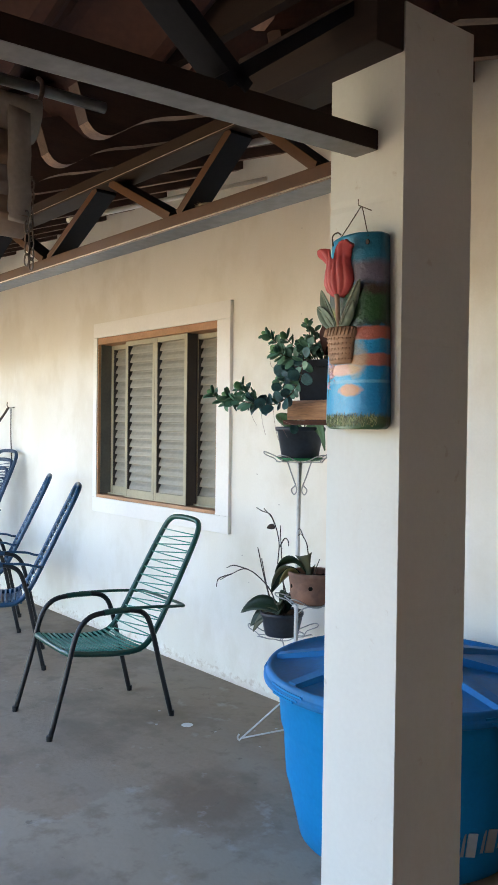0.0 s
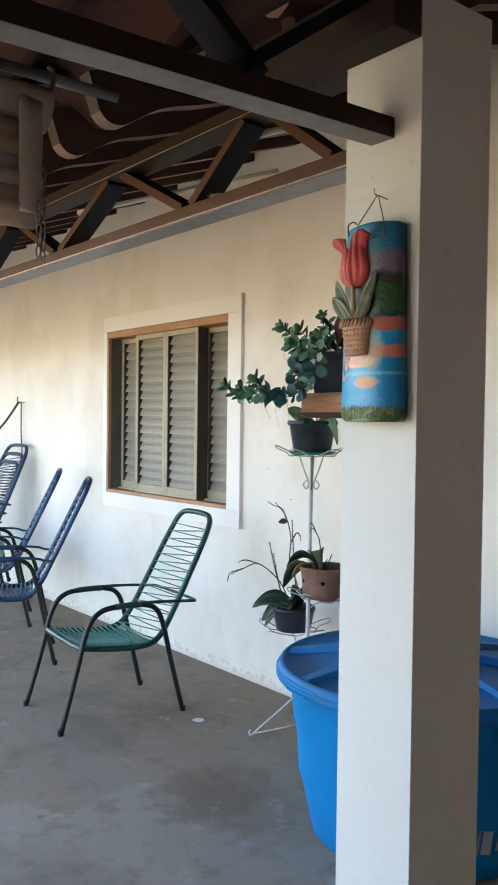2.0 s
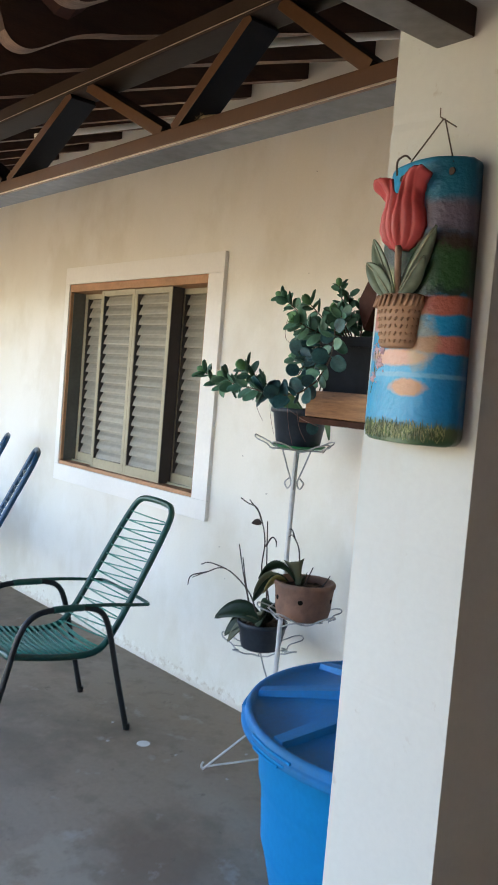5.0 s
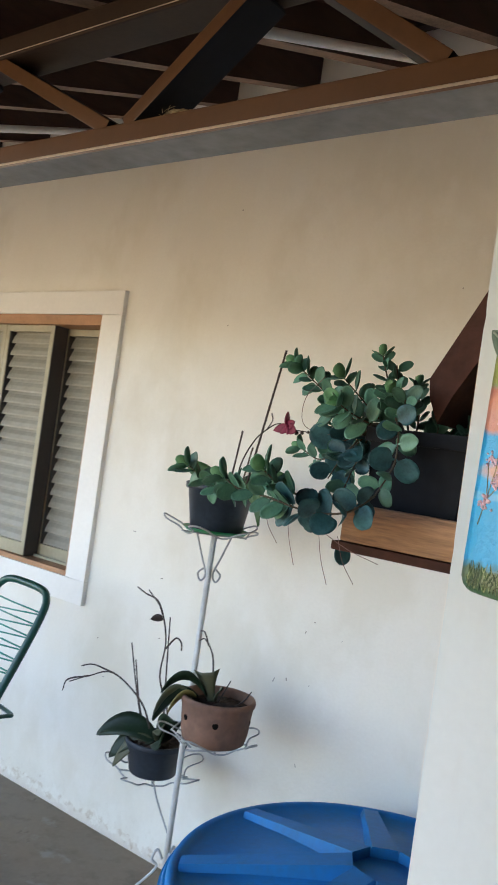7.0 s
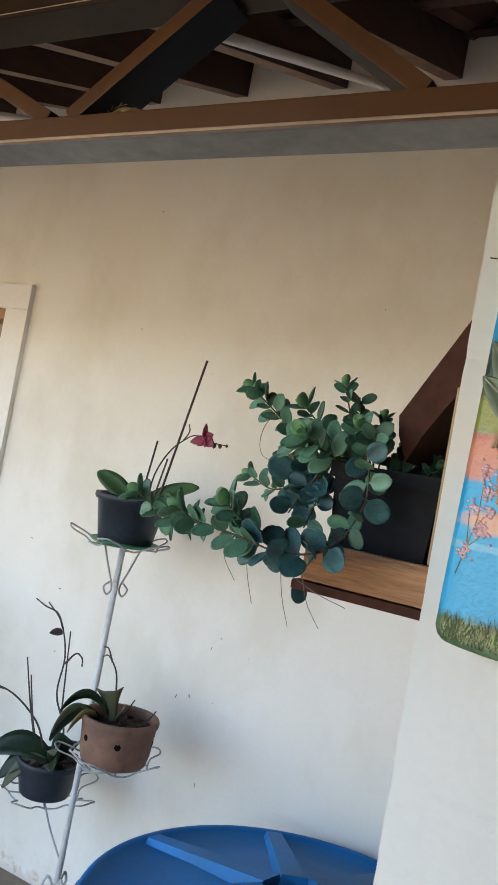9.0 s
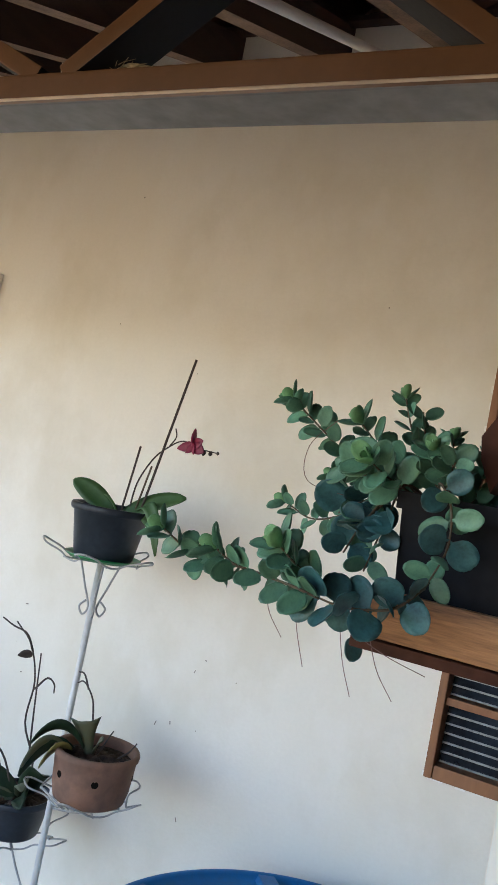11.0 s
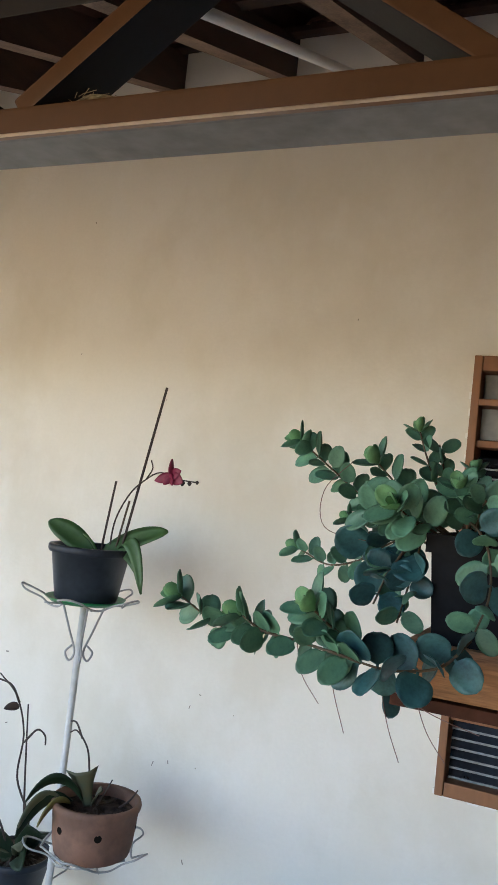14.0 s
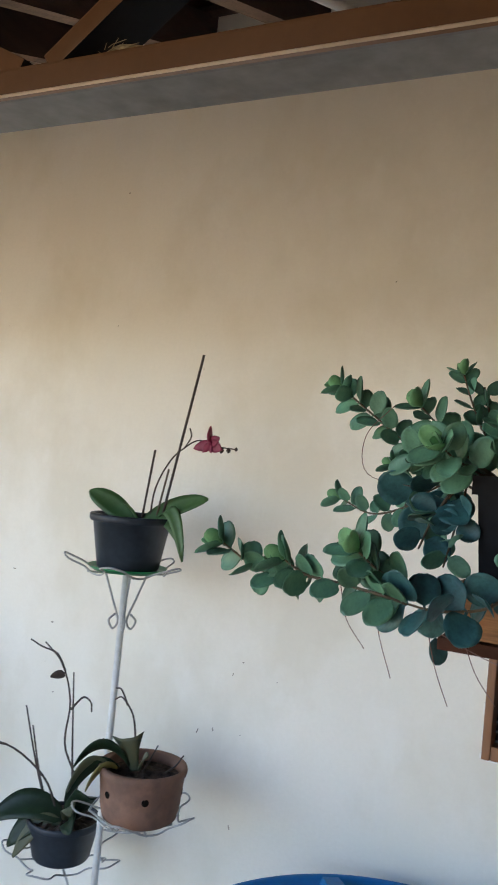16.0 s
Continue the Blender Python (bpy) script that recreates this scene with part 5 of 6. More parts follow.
# the long shoot that spills over the rim and trails outward, with old bluish leaves near its root
stem([B0, (2.165, -1.325, 1.612), (2.188, -1.356, 1.592), (2.196, -1.372, 1.550), (2.186, -1.392, 1.508)], 6, 0.036, 0.036, ("old", "mid"), 1.0, 0.35, False)
stem([(2.186, -1.392, 1.508), (2.165, -1.416, 1.484), (2.125, -1.434, 1.477), (2.090, -1.442, 1.482)], 7, 0.037, 0.038, ("old",), 1.0, 0.02, False)
stem([(2.100, -1.440, 1.480), (2.07, -1.446, 1.486), (2.01, -1.436, 1.490), (1.955, -1.428, 1.487), (1.914, -1.440, 1.510)], 14, 0.035, 0.032, ("mid",), 1.0, 0.02)
stem([(2.11, -1.42, 1.490), (2.074, -1.438, 1.504), (2.056, -1.452, 1.520)], 5, 0.037, 0.037, ("mid",), 1.0, 0.2)
stem([(2.03, -1.438, 1.488), (2.0, -1.436, 1.492), (1.980, -1.438, 1.502)], 3, 0.033, 0.033, ("mid",), 1.0, 0.3)
stem([B0, (2.172, -1.315, 1.622), (2.180, -1.335, 1.636)], 4, 0.032, 0.031, ("mid",), 1.0, 0.4, False)
stem([B0, (2.09, -1.305, 1.604), (2.058, -1.318, 1.612)], 5, 0.033, 0.032, ("mid",), 1.0, 0.4, False)
stem([B0, RIM, (2.10, -1.30, 1.578), (2.080, -1.312, 1.545)], 3, 0.042, 0.042, ("old",), 0.9, 0.55, False)
stem([B0, RIM, (2.112, -1.315, 1.560), (2.104, -1.335, 1.505)], 4, 0.028, 0.028, ("mid", "old"), 0.9, 0.6, False)
put_leaf("old", Vector(rel(2.094, -1.30, 1.432)), Vector((0.1, -0.1, -1)), Vector((1.0, -0.65, 0.1)), 0.030)
for pts in ([(2.05, -1.38, 1.48), (2.06, -1.385, 1.44), (2.075, -1.385, 1.40)], [(2.10, -1.38, 1.47), (2.115, -1.385, 1.42), (2.13, -1.385, 1.385)], [(2.02, -1.39, 1.48), (2.03, -1.395, 1.45), (2.05, -1.395, 1.425)],
            [(2.12, -1.39, 1.45), (2.16, -1.39, 1.435), (2.20, -1.385, 1.425)], [(2.06, -1.30, 1.58), (2.01, -1.31, 1.59), (2.005, -1.31, 1.63), (2.035, -1.31, 1.665)], [(2.14, -1.39, 1.45), (2.155, -1.395, 1.42), (2.175, -1.395, 1.395)]):
    part("aerial_root", tube(smooth_path([rel(*p) for p in pts], 6), 0.00045, 5), M_ROOT, plant, "", True)

TUFT = (2.302, -1.3578, 1.862)
# ---- painted tile with a relief tulip ----
M_PSTEM = mat("peach_stem", (0.42, 0.27, 0.19), 0.6, var=0.2, scale=30, bump=0.03)
M_RIB = mat("pale_leaf_rib", (0.34, 0.37, 0.26), 0.55, var=0.2, scale=30, bump=0.02)
tile = base("painted_tile", (2.420, -1.386, 1.411), 0, "curved clay tile painted with a blue landscape and a relief tulip", "wall plaque")
M_PAINT = mat("painted_landscape", (0.0, 0.33, 0.62), 0.36, var=0.08, scale=18, bump=0.25, fine=120, tint=(0.0, 0.26, 0.54))
# Paler left, darker right: shading of the curved body put into the paint.
patch(M_PAINT, (-0.055, 0, 0.10), (0.075, 9, 0.085), (0.04, 0.43, 0.68), 0.45, 0.5, 16, 0.25, 0.5)
patch(M_PAINT, (0.075, 0, 0.09), (0.030, 9, 0.14), (0.0, 0.13, 0.36), 0.55, 0.6, 14, 0.5, 10.5)
patch(M_PAINT, (0.055, 0, 0.43), (0.075, 9, 0.075), (0.015, 0.15, 0.24), 0.85, 0.5, 14, 0.35, 1)
patch(M_PAINT, (0.05, 0, 0.368), (0.12, 9, 0.026), (0.17, 0.13, 0.17), 0.9, 0.6, 22, 0.35, 2)
patch(M_PAINT, (0.0, 0, 0.292), (0.3, 9, 0.054), (0.010, 0.030, 0.012), 0.97, 0.5, 45, 0.15, 3)
patch(M_PAINT, (0.05, 0, 0.33), (0.10, 9, 0.016), (0.055, 0.028, 0.022), 0.8, 0.6, 40, 0.3, 3.2)
patch(M_PAINT, (0.05, 0, 0.290), (0.10, 9, 0.032), (0.025, 0.10, 0.032), 0.85, 0.9, 75, 0.2, 3.5)
patch(M_PAINT, (-0.075, 0, 0.262), (0.035, 9, 0.030), (0.30, 0.32, 0.05), 0.8, 0.5, 30, 0.3, 4)
patch(M_PAINT, (0.02, 0, 0.229), (0.25, 9, 0.015), (0.48, 0.13, 0.075), 0.95, 0.45, 26, 0.16, 5)
patch(M_PAINT, (-0.090, 0, 0.212), (0.026, 9, 0.022), (0.58, 0.22, 0.13), 0.95, 0.35, 30, 0.14, 6)
patch(M_PAINT, (0.060, 0, 0.168), (0.07, 9, 0.014), (0.52, 0.16, 0.10), 0.95, 0.40, 30, 0.16, 7)
patch(M_PAINT, (-0.030, 0, 0.146), (0.066, 9, 0.014), (0.66, 0.36, 0.24), 0.95, 0.40, 30, 0.16, 8)
patch(M_PAINT, (0.022, 0, 0.172), (0.026, 9, 0.040), (0.46, 0.38, 0.20), 0.6, 0.8, 55, 0.3, 8.5)
patch(M_PAINT, (0.002, 0, 0.098), (0.038, 9, 0.014), (0.62, 0.32, 0.15), 0.95, 0.40, 40, 0.16, 9)
patch(M_PAINT, (0.0, 0, 0.118), (0.3, 9, 0.004), (0.25, 0.55, 0.70), 0.5, 0.7, 30, 0.3, 10)
patch(M_PAINT, (0.0, 0, 0.0), (0.6, 9, 0.040), (0.07, 0.11, 0.025), 0.95, 0.30, 70, 0.14, 11)
patch(M_PAINT, (-0.04, 0, 0.020), (0.05, 9, 0.016), (0.40, 0.42, 0.22), 0.7, 0.7, 70, 0.3, 11.5)
patch(M_PAINT, (0.0, 0, 0.006), (0.6, 9, 0.012), (0.025, 0.10, 0.035), 0.85, 0.5, 60, 0.3, 12)
# the curved body, ridged towards one side
def tile_bow(u):
    d = (u + 1) / 1.3 if u < 0.3 else (1 - u) / 0.7
    return 0.036 * math.sin(d * math.pi / 2) ** 0.8


bm = bmesh.new()
cols = 25
fr, bk = [], []
TILE_Z = [0.007, 0.008, 0.010, 0.015, 0.024] + [0.022 + 0.43 * k / 11 for k in range(1, 11)] + [0.455, 0.460]
for iz, z in enumerate(TILE_Z):
    iz = (z - 0.008) / 0.452 * 12
    tp = 1.08 - 0.13 * iz / 12
    rowf, rowb = [], []
    for j in range(cols):
        u = 2 * j / (cols - 1) - 1
        bow = tile_bow(u)
        edge = max(0.0, 0.027 - z) if z < 0.027 else max(0.0, z - 0.448)
        tp = (1.08 - 0.13 * iz / 12) - (0.020 - math.sqrt(max(0.0, 0.020 ** 2 - edge ** 2))) / 0.088
        rowf.append(bm.verts.new((-0.014 + 0.088 * u * tp, -0.004 - bow, z)))
        rowb.append(bm.verts.new((-0.014 + 0.080 * u * tp, 0.028 - bow * 0.4, z + 0.001)))
    fr.append(rowf)
    bk.append(rowb)
for S in (fr, bk):
    for A, B in zip(S, S[1:]):
        for j in range(cols - 1):
            bm.faces.new((A[j], A[j + 1], B[j + 1], B[j]))
for iz in range(len(TILE_Z) - 1):
    for j in (0, cols - 1):
        bm.faces.new((fr[iz][j], fr[iz + 1][j], bk[iz + 1][j], bk[iz][j]))
for iz in (0, len(TILE_Z) - 1):
    for j in range(cols - 1):
        bm.faces.new((fr[iz][j], fr[iz][j + 1], bk[iz][j + 1], bk[iz][j]))
part("tile_body", bm, M_PAINT, tile, "", True)


def ty(x, z):
    """Front of the tile at a place on it."""
    return -0.004 - tile_bow(max(-1.0, min(1.0, (x + 0.014) / (0.088 * (1.08 - 0.13 * (z - 0.008) / 0.452)))))


# relief flower pot with a woven side
bm = bmesh.new()
prof = ((0.0, 0.168), (0.030, 0.168), (0.0335, 0.172), (0.036, 0.188), (0.038, 0.204), (0.0395, 0.218), (0.041, 0.230), (0.044, 0.232), (0.046, 0.241), (0.044, 0.251), (0.039, 0.253), (0.0, 0.253))
add_lathe(bm, prof, 40)
for v in bm.verts:
    v.co.y = v.co.y * 0.6 - 0.042
    v.co.x -= 0.021
    v.co.z -= 0.008
part("relief_pot", bm, M_RPOT, tile, "basket patterned brown relief pot", True)
bm = bmesh.new()
for k in range(11):
    a = math.pi + math.pi * (k + 0.5) / 11
    for r in range(5):
        z = 0.170 + 0.0118 * r
        rr = 0.034 + 0.0016 * r
        s_ = 0.8 if (3 * k + r) % 5 else -0.3
        p = [(-0.021 + rr * math.cos(a + s_ * d * 0.13), -0.0425 + rr * 0.6 * math.sin(a + s_ * d * 0.13), z + d * 0.0036) for d in (-0.6, 0, 0.6)]
        add_tube(bm, p, 0.0022, 6, False, 0.0012)
part("basket_weave", bm, M_RPOT, tile, "woven relief strokes", True)
bm = bmesh.new()
for k in range(13):
    a = math.pi + math.pi * (k + 0.5) / 13
    x, y = 0.0455 * math.cos(a), 0.0455 * math.sin(a) * 0.6
    add_tube(bm, [(x - 0.021 - 0.004, y - 0.043, 0.225), (x - 0.021 + 0.003, y - 0.044, 0.242)], 0.0026, 6)
part("rope_rim", bm, M_RPOT, tile, "twisted rope rim", True)
part("relief_stem", tube(smooth_path([(-0.022, -0.050, 0.242), (-0.024, -0.054, 0.28), (-0.027, -0.054, 0.322)], 5), 0.005, 10, False, 0.006), M_PSTEM, tile, "", True)
for tip, wd, bx in (((-0.086, -0.048, 0.338), 0.032, -0.028), ((0.040, -0.048, 0.350), 0.032, -0.020), ((-0.088, -0.058, 0.298), 0.032, -0.032), ((0.030, -0.058, 0.302), 0.032, -0.016)):
    lf = blade((bx, -0.054, 0.242), tip, wd, 0.004, M_TLEAF, tile, "relief_leaf", 0.0, -0.7, 12, 90)
    bv, tv = Vector((bx, -0.054, 0.242)), Vector(tip)
    part("mid_rib", tube([bv.lerp(tv, q) + Vector((0, -0.0035, 0.016 * q * (1 - q))) for q in (0.1, 0.4, 0.7, 0.95)], 0.0014, 6), M_RIB, lf, "pale mid rib", True)


# tulip: a relief bloom with a full belly, a waist and two curled lips, fluted by petals that overlap
def bloom_edge(u):
    """Half width of the bloom at a height from 0 to 1."""
    keys = ((0.0, 0.012), (0.08, 0.026), (0.2, 0.038), (0.34, 0.0435), (0.5, 0.041), (0.66, 0.035), (0.78, 0.034), (0.9, 0.039), (1.0, 0.046))
    for (a, p), (b, q) in zip(keys, keys[1:]):
        if u <= b:
            t = (u - a) / (b - a)
            t = t * t * (3 - 2 * t)
            return p + (q - p) * t
    return keys[-1][1]


bm = bmesh.new()
rows = []
NU, NV = 30, 57
for i in range(NU + 1):
    u = i / NU
    row = []
    for j in range(NV):
        k = 2 * j / (NV - 1) - 1
        w = bloom_edge(u)
        left, right = math.exp(-((k + 0.82) / 0.42) ** 2), math.exp(-((k - 0.74) / 0.46) ** 2)
        h = 0.118 + 0.006 * k - 0.030 * math.exp(-((k - 0.02) / 0.20) ** 2) - 0.012 * max(0.0, abs(k) - 0.82) / 0.18
        depth = 0.030 * math.sqrt(max(0.0, 1 - k * k * 0.98)) * (0.35 + 0.65 * math.sin(math.pi * min(1.0, 0.12 + 0.62 * u)))
        c = 5.6 * (k + 0.10 * math.sin(4.2 * u) * (1 - abs(k)) + 0.03)
        flute = 0.0058 * abs(math.sin(math.pi * c / 2)) ** 0.6 * min(1.0, 5 * u) * (1 - 0.5 * abs(k))
        curl = 0.020 * max(0.0, u - 0.78) / 0.22 * (left + right)
        row.append(bm.verts.new((-0.031 + 1.08 * k * w + (0.010 if k > 0 else 0.004) * k * (max(0.0, u - 0.7) / 0.3) ** 2, -0.036 - depth - flute - curl, 0.315 + h * u)))
    rows.append(row)
for A, B in zip(rows, rows[1:]):
    for j in range(NV - 1):
        bm.faces.new((A[j], A[j + 1], B[j + 1], B[j]))
cup = part("tulip_bloom", bm, M_TULIP, tile, "fluted red relief tulip bloom", True)
so = cup.modifiers.new("thick", 'SOLIDIFY')
so.thickness = 0.006
so.offset = 1
rq = random.Random(5)
bm = bmesh.new()
for k in range(190):
    cx, cz = rq.choice(((-0.078, 0.200), (-0.070, 0.180), (-0.084, 0.160), (-0.072, 0.135), (-0.086, 0.112), (-0.066, 0.158)))
    x, z = cx + rq.gauss(0, 0.0045), cz + rq.gauss(0, 0.005)
    x = max(-0.099, x)
    r = rq.uniform(0.0011, 0.0024)
    add_lathe(bm, ((0.0, -r), (r * 0.8, -r * 0.5), (r, 0), (r * 0.8, r * 0.5), (0.0, r)), 6, (x, ty(x, z) - 0.0005, z))
part("painted_blossom", bm, M_PINK, tile, "raised pink paint blossoms", True)
bm = bmesh.new()
for q in ([(-0.094, 0.085), (-0.086, 0.115), (-0.078, 0.150), (-0.078, 0.200)], [(-0.086, 0.115), (-0.070, 0.132)], [(-0.082, 0.135), (-0.066, 0.158)], [(-0.086, 0.115), (-0.090, 0.160)]):
    add_tube(bm, [(x, ty(x, z) - 0.0001, z) for x, z in q], 0.0008, 5, False, 0.0004)
part("painted_branch", bm, M_DRYLEAF, tile, "thin brown painted branch", True)
for nm, col_, cnt in (("painted_grass", (0.07, 0.13, 0.03), 210), ("painted_grass", (0.34, 0.38, 0.16), 150)):
    bm = bmesh.new()
    for k in range(cnt):
        x = rq.uniform(-0.098, 0.070)
        z = rq.uniform(0.012, 0.034)
        q = rq.uniform(-0.006, 0.006)
        add_tube(bm, [(x, ty(x, z) - 0.0002, z), (x + q, ty(x + q, z + 0.01) - 0.0004, z + rq.uniform(0.006, 0.016))], 0.0008, 4, False, 0.0003)
    part(nm, bm, mat("grass_paint", col_, 0.6, var=0.4, scale=60, bump=0.05), tile, "raised strokes of green paint")
for p in ([(-0.040, -0.028, 0.462), (0.0, -0.006, 0.529)], [(0.045, -0.028, 0.450), (0.004, -0.006, 0.529)]):
    part("string", tube(p, 0.0012, 6), M_STRING, tile)
part("hook", tube(smooth_path([(-0.056, -0.040, 0.440), (-0.054, -0.044, 0.462), (-0.042, -0.040, 0.470), (-0.034, -0.036, 0.464)], 5), 0.0017, 6), M_STRING, tile, "bent wire hook", True)
part("nail", tube([(0.001, 0.032, 0.526), (0.0, -0.014, 0.531), (-0.001, -0.014, 0.545)], 0.0012, 6), M_CHAIN, tile)
# Dark discs in place of the shade in the two tie holes.
for x in (-0.05, 0.045):
    part("tie_hole", lathe(((0.0, 0.0), (0.006, 0.0), (0.006, 0.002), (0.0, 0.002)), 12, (0, 0, 0)), M_STRING, tile).matrix_local = Matrix.Translation((x, ty(x, 0.436) - 0.0005, 0.436)) @ Matrix.Rotation(radians(90), 4, 'X')

rt = random.Random(3)
bm = bmesh.new()
for k in range(14):
    a = rt.uniform(-0.5, 0.9)
    q = Vector((0.016 * math.cos(a), rt.uniform(-0.008, 0.0), -0.004 - 0.012 * rt.random()))
    add_tube(bm, [(-0.010, 0, 0.002), (0.0, -0.003, 0.0), q], 0.0008, 5, False, 0.0004)
tuft = part("thread_tuft", bm, M_STRING)
tuft.location = TUFT
tagged(tuft, "small frayed dark thread tuft stuck on the column", "thread")

# ---- rolled canvas blind ----
blind = base("canvas_blind", (1.75, -1.9, 1.9), 0, "rolled brown canvas blind hanging from the eave pipe on chains", "blind")
L = (1.75, -1.9, 1.9)
YE, YS = -1.942, -4.4


def cloth_run(prof, wave, closed, end=YE):
    """Cloth of one cross profile drawn out along the eave, with soft creases."""
    bm = bmesh.new()
    rows = []
    for i in range(41):
        y = end + (YS - end) * i / 40
        row = []
        for j, (x, z) in enumerate(prof):
            k = noise.noise(Vector((j * 0.35, y * 4.0, 2.0)))
            row.append(bm.verts.new((x + wave * 1.2 * k, y - L[1], z + wave * math.sin(3.1 * y + 0.7 * j) + wave * k)))
        rows.append(row)
    m = len(prof)
    for A, B in zip(rows, rows[1:]):
        for j in range(m if closed else m - 1):
            bm.faces.new((A[j], A[(j + 1) % m], B[(j + 1) % m], B[j]))
    if closed:
        bm.faces.new(rows[0][::-1])
        bm.faces.new(rows[-1])
    return bm


roll = []
for i in range(28):
    a = 2 * math.pi * i / 28
    r = 0.057 + 0.006 * math.sin(3 * a + 0.6)
    roll.append((r * math.cos(a), 0.300 + r * math.sin(a)))
part("roll", cloth_run(roll, 0.004, True, -1.908), M_TARP, blind, "grey rolled canvas", True)
for k in range(3):
    z0 = 0.205 - 0.075 * k
    bag = []
    for i in range(20):
        a = 2 * math.pi * i / 20
        bag.append((0.012 + (0.046 + 0.004 * k) * math.cos(a) * (1.0 if math.sin(a) < 0 else 0.75), z0 + 0.055 * math.sin(a) - 0.008 * math.cos(a)))
    part("fold", cloth_run(bag, 0.006, True), M_TARPB if k != 1 else M_TARP, blind, "drooping fold of brown canvas", True)
bm = bmesh.new()
hem = [(0.058, 0.30), (0.062, 0.25), (0.066, 0.19), (0.060, 0.14), (0.069, 0.09), (0.062, 0.05), (0.066, 0.025), (0.052, 0.015)]
A = [bm.verts.new((x, -0.040, z)) for x, z in hem]
B = [bm.verts.new((x + 0.004, -0.098, z + 0.004)) for x, z in hem]
for j in range(len(hem) - 1):
    bm.faces.new((A[j], A[j + 1], B[j + 1], B[j]))
es = part("end_hem", bm, M_TARP, blind, "grey canvas hem", True)
so = es.modifiers.new("thick", 'SOLIDIFY')
so.thickness = 0.010


def chain(x, y, z0, z1, parent):
    n = int((z1 - z0) / 0.024)
    for i in range(n):
        z = z0 + (z1 - z0) * (i + 0.5) / n
        pts = [(0.0075 * math.cos(a), 0, 0.016 * math.sin(a)) for a in [2 * math.pi * q / 10 for q in range(10)]]
        bm = tube(pts, 0.0022, 5, True)
        bmesh.ops.transform(bm, matrix=Matrix.Translation((x + 0.003 * math.sin(i), y, z)) @ Matrix.Rotation(radians(90 * (i % 2) + 20), 4, 'Z'), verts=bm.verts)
        part("link", bm, M_CHAIN, parent, "", True)


ch = part("chain", tube([(0.06, -0.038, 0.14), (0.055, -0.036, 0.13)], 0.004, 6), M_CHAIN, blind, "galvanised chain")
chain(0.058, -0.036, -0.09, 0.13, ch)
chain(0.068, -0.052, -0.085, 0.05, ch)
part("strap_hook", tube(smooth_path([(0.004, 0.004, 0.412), (0.026, 0.006, 0.390), (0.032, -0.004, 0.345), (0.020, -0.030, 0.300), (0.004, -0.045, 0.285)], 6), 0.0065, 8), M_CHAIN, blind, "steel hook", True)

# ---- small things ----
nest = part("bird_nest", lathe(((0.0, 0.0), (0.05, 0.0), (0.062, 0.02), (0.055, 0.042), (0.03, 0.03), (0.0, 0.02)), 24), M_STRAW)
for v in nest.data.vertices:
    v.co += Vector(noise.noise_vector(v.co * 60)) * 0.010
rn = random.Random(2)
bm = bmesh.new()
for k in range(70):
    a, r = rn.uniform(0, 6.28), rn.uniform(0.03, 0.07)
    p = Vector((r * math.cos(a), r * math.sin(a), rn.uniform(0.004, 0.05)))
    q = p + Vector((-math.sin(a), math.cos(a), rn.uniform(-.2, .2))) * rn.uniform(0.02, 0.05)
    add_tube(bm, [p, q], 0.0012, 4)
part("straw", bm, M_STRAW, nest)
nest.location = (1.60, TY - 0.01, ZB + CH + 0.001)
nest.scale = (0.6, 0.5, 0.26)
tagged(nest, "small straw bird nest on the steel truss", "nest")

sp = part("paint_spot", lathe(((0.0, 0.0), (0.026, 0.0), (0.028, 0.001), (0.0, 0.0025)), 20), M_SPOT)
sp.location = (0.558, -0.57, 0.0)
tagged(sp, "dried white paint drop on the concrete floor", "paint spot")
ra = random.Random(9)
for k in range(7):
    s = part("paint_spot", lathe(((0.0, 0.0), (0.005, 0.0), (0.0055, 0.0008), (0.0, 0.0012)), 10), M_SPECK)
    s.location = (ra.uniform(0.2, 1.3), ra.uniform(-0.75, -0.12), 0.0)
    s.scale = (ra.uniform(0.6, 2.0), ra.uniform(0.6, 1.6), 1)
    tagged(s, "tiny dried paint speck on the concrete floor", "paint spot", "paint specks by the wall")

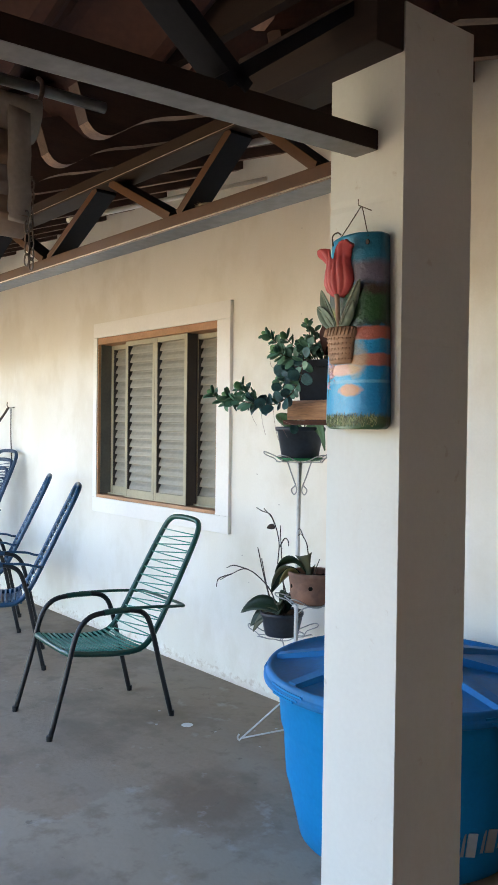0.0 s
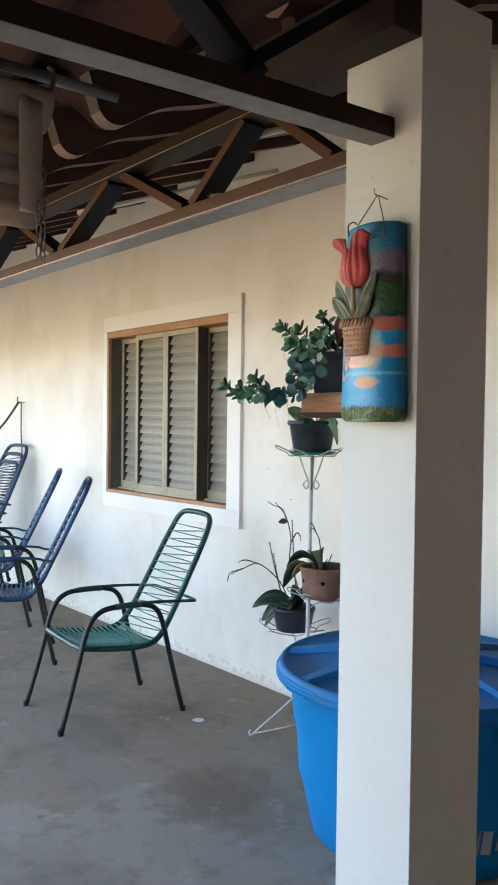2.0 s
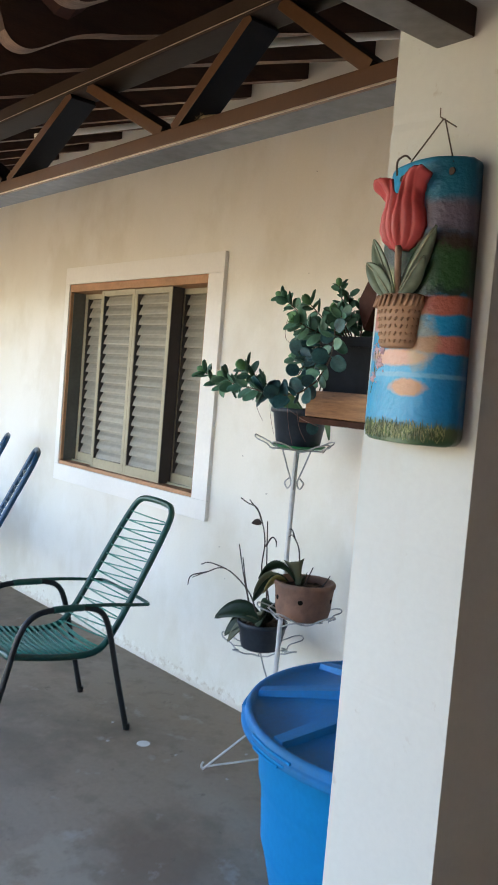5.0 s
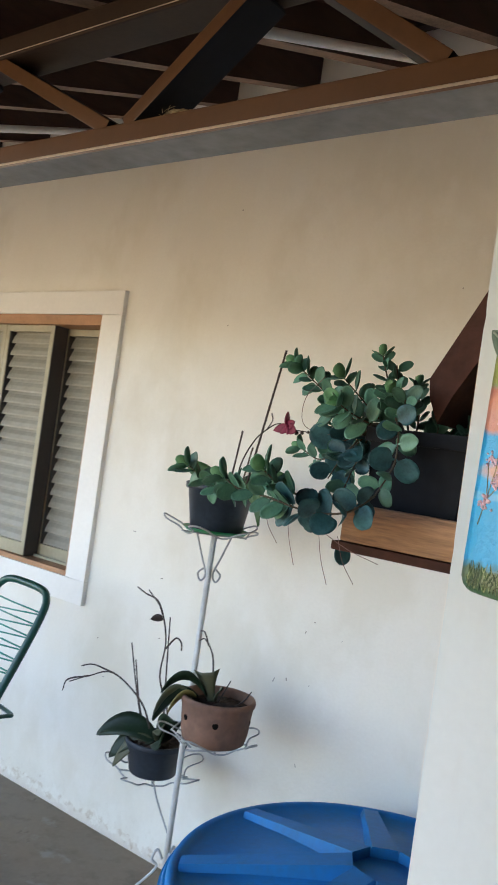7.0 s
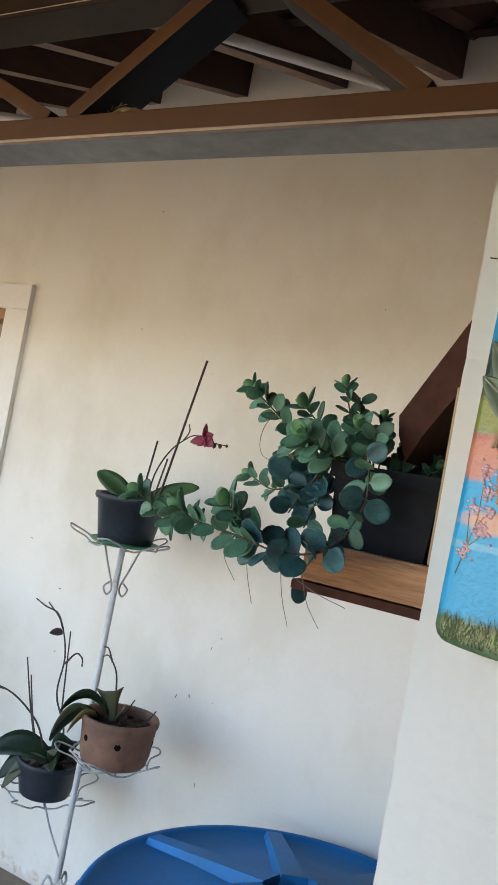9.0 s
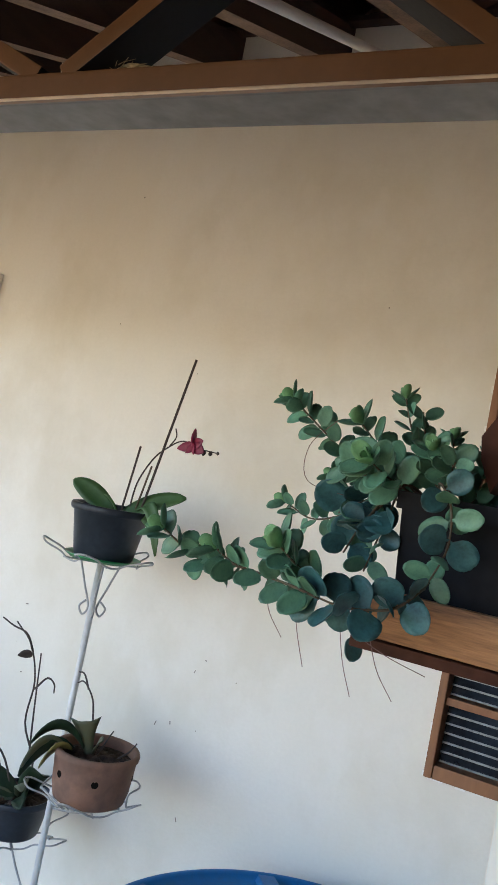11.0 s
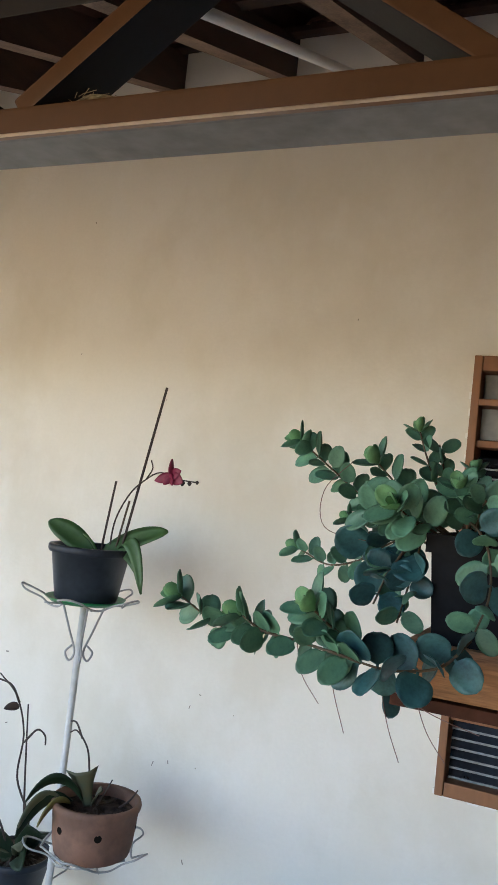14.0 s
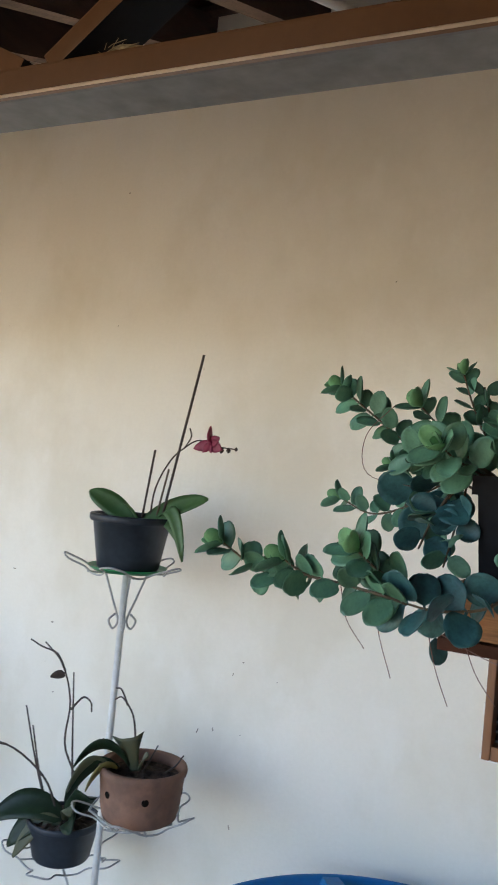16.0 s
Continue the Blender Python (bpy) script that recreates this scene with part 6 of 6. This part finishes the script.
# scuffs and nail holes on the wall
M_MARK = mat("wall_mark", (0.27, 0.24, 0.21), 0.9, var=0.2, bump=0)
bm = bmesh.new()
for (x, z, w, h) in ((0.696, 2.419, 0.006, 0.006), (1.605, 2.116, 0.005, 0.006), (1.25, 0.551, 0.004, 0.018), (1.12, 0.797, 0.004, 0.020), (1.17, 0.812, 0.005, 0.014), (1.26, 0.815, 0.004, 0.004), (0.70, 1.99, 0.003, 0.007), (1.36, 0.985, 0.004, 0.004), (1.03, 1.86, 0.003, 0.004),
                     (0.55, 1.02, 0.016, 0.005), (0.37, 1.17, 0.02, 0.004), (0.58, 0.80, 0.012, 0.004), (1.44, 0.42, 0.004, 0.005), (1.22, 0.98, 0.004, 0.014), (1.25, 1.02, 0.01, 0.004), (0.25, 0.72, 0.012, 0.004), (0.31, 0.58, 0.006, 0.006)):
    add_box(bm, x - w * 0.3, x + w * 0.3, -0.0012, -0.0002, z - h * 0.36, z + h * 0.36, 0, Matrix.Translation((x, 0, z)) @ Matrix.Rotation(0.35 * math.sin(40 * x + 9 * z), 4, 'Y') @ Matrix.Translation((-x, 0, -z)))
marks = part("wall_mark", bm, M_MARK)
tagged(marks, "small dark scuffs and nail holes on the wall", kind="stuff")

mat_ob = base("floor_mat", (2.115, -1.555, 0), 20, "dark oval rubber floor mat with pale stripes", "floor mat")
bm = lathe(((0.0, 0.0), (0.20, 0.0), (0.21, 0.006), (0.20, 0.012), (0.0, 0.012)), 40)
for v in bm.verts:
    v.co.x *= 0.75
part("mat_body", bm, M_MAT, mat_ob)
bm = bmesh.new()
for k in range(40):
    a = 2 * math.pi * k / 40
    c, s = math.cos(a), math.sin(a)
    add_tube(bm, [(0.75 * 0.15 * c, 0.15 * s, 0.0135), (0.75 * 0.19 * c, 0.19 * s, 0.0135)], 0.003, 4)
part("stripe", bm, M_SPOT, mat_ob, "pale stripes")
grate = base("floor_drain", (1.05, -1.92, 0), 10, "small pale ribbed drain cover on the floor", "floor drain")
part("frame", box(-0.05, 0.05, -0.05, 0.05, 0, 0.006, 0.003), M_GALV, grate)
for k in range(6):
    part("rib", box(-0.042, 0.042, -0.040 + 0.016 * k - 0.003, -0.040 + 0.016 * k + 0.003, 0.006, 0.011, 0.001), M_GALV, grate)
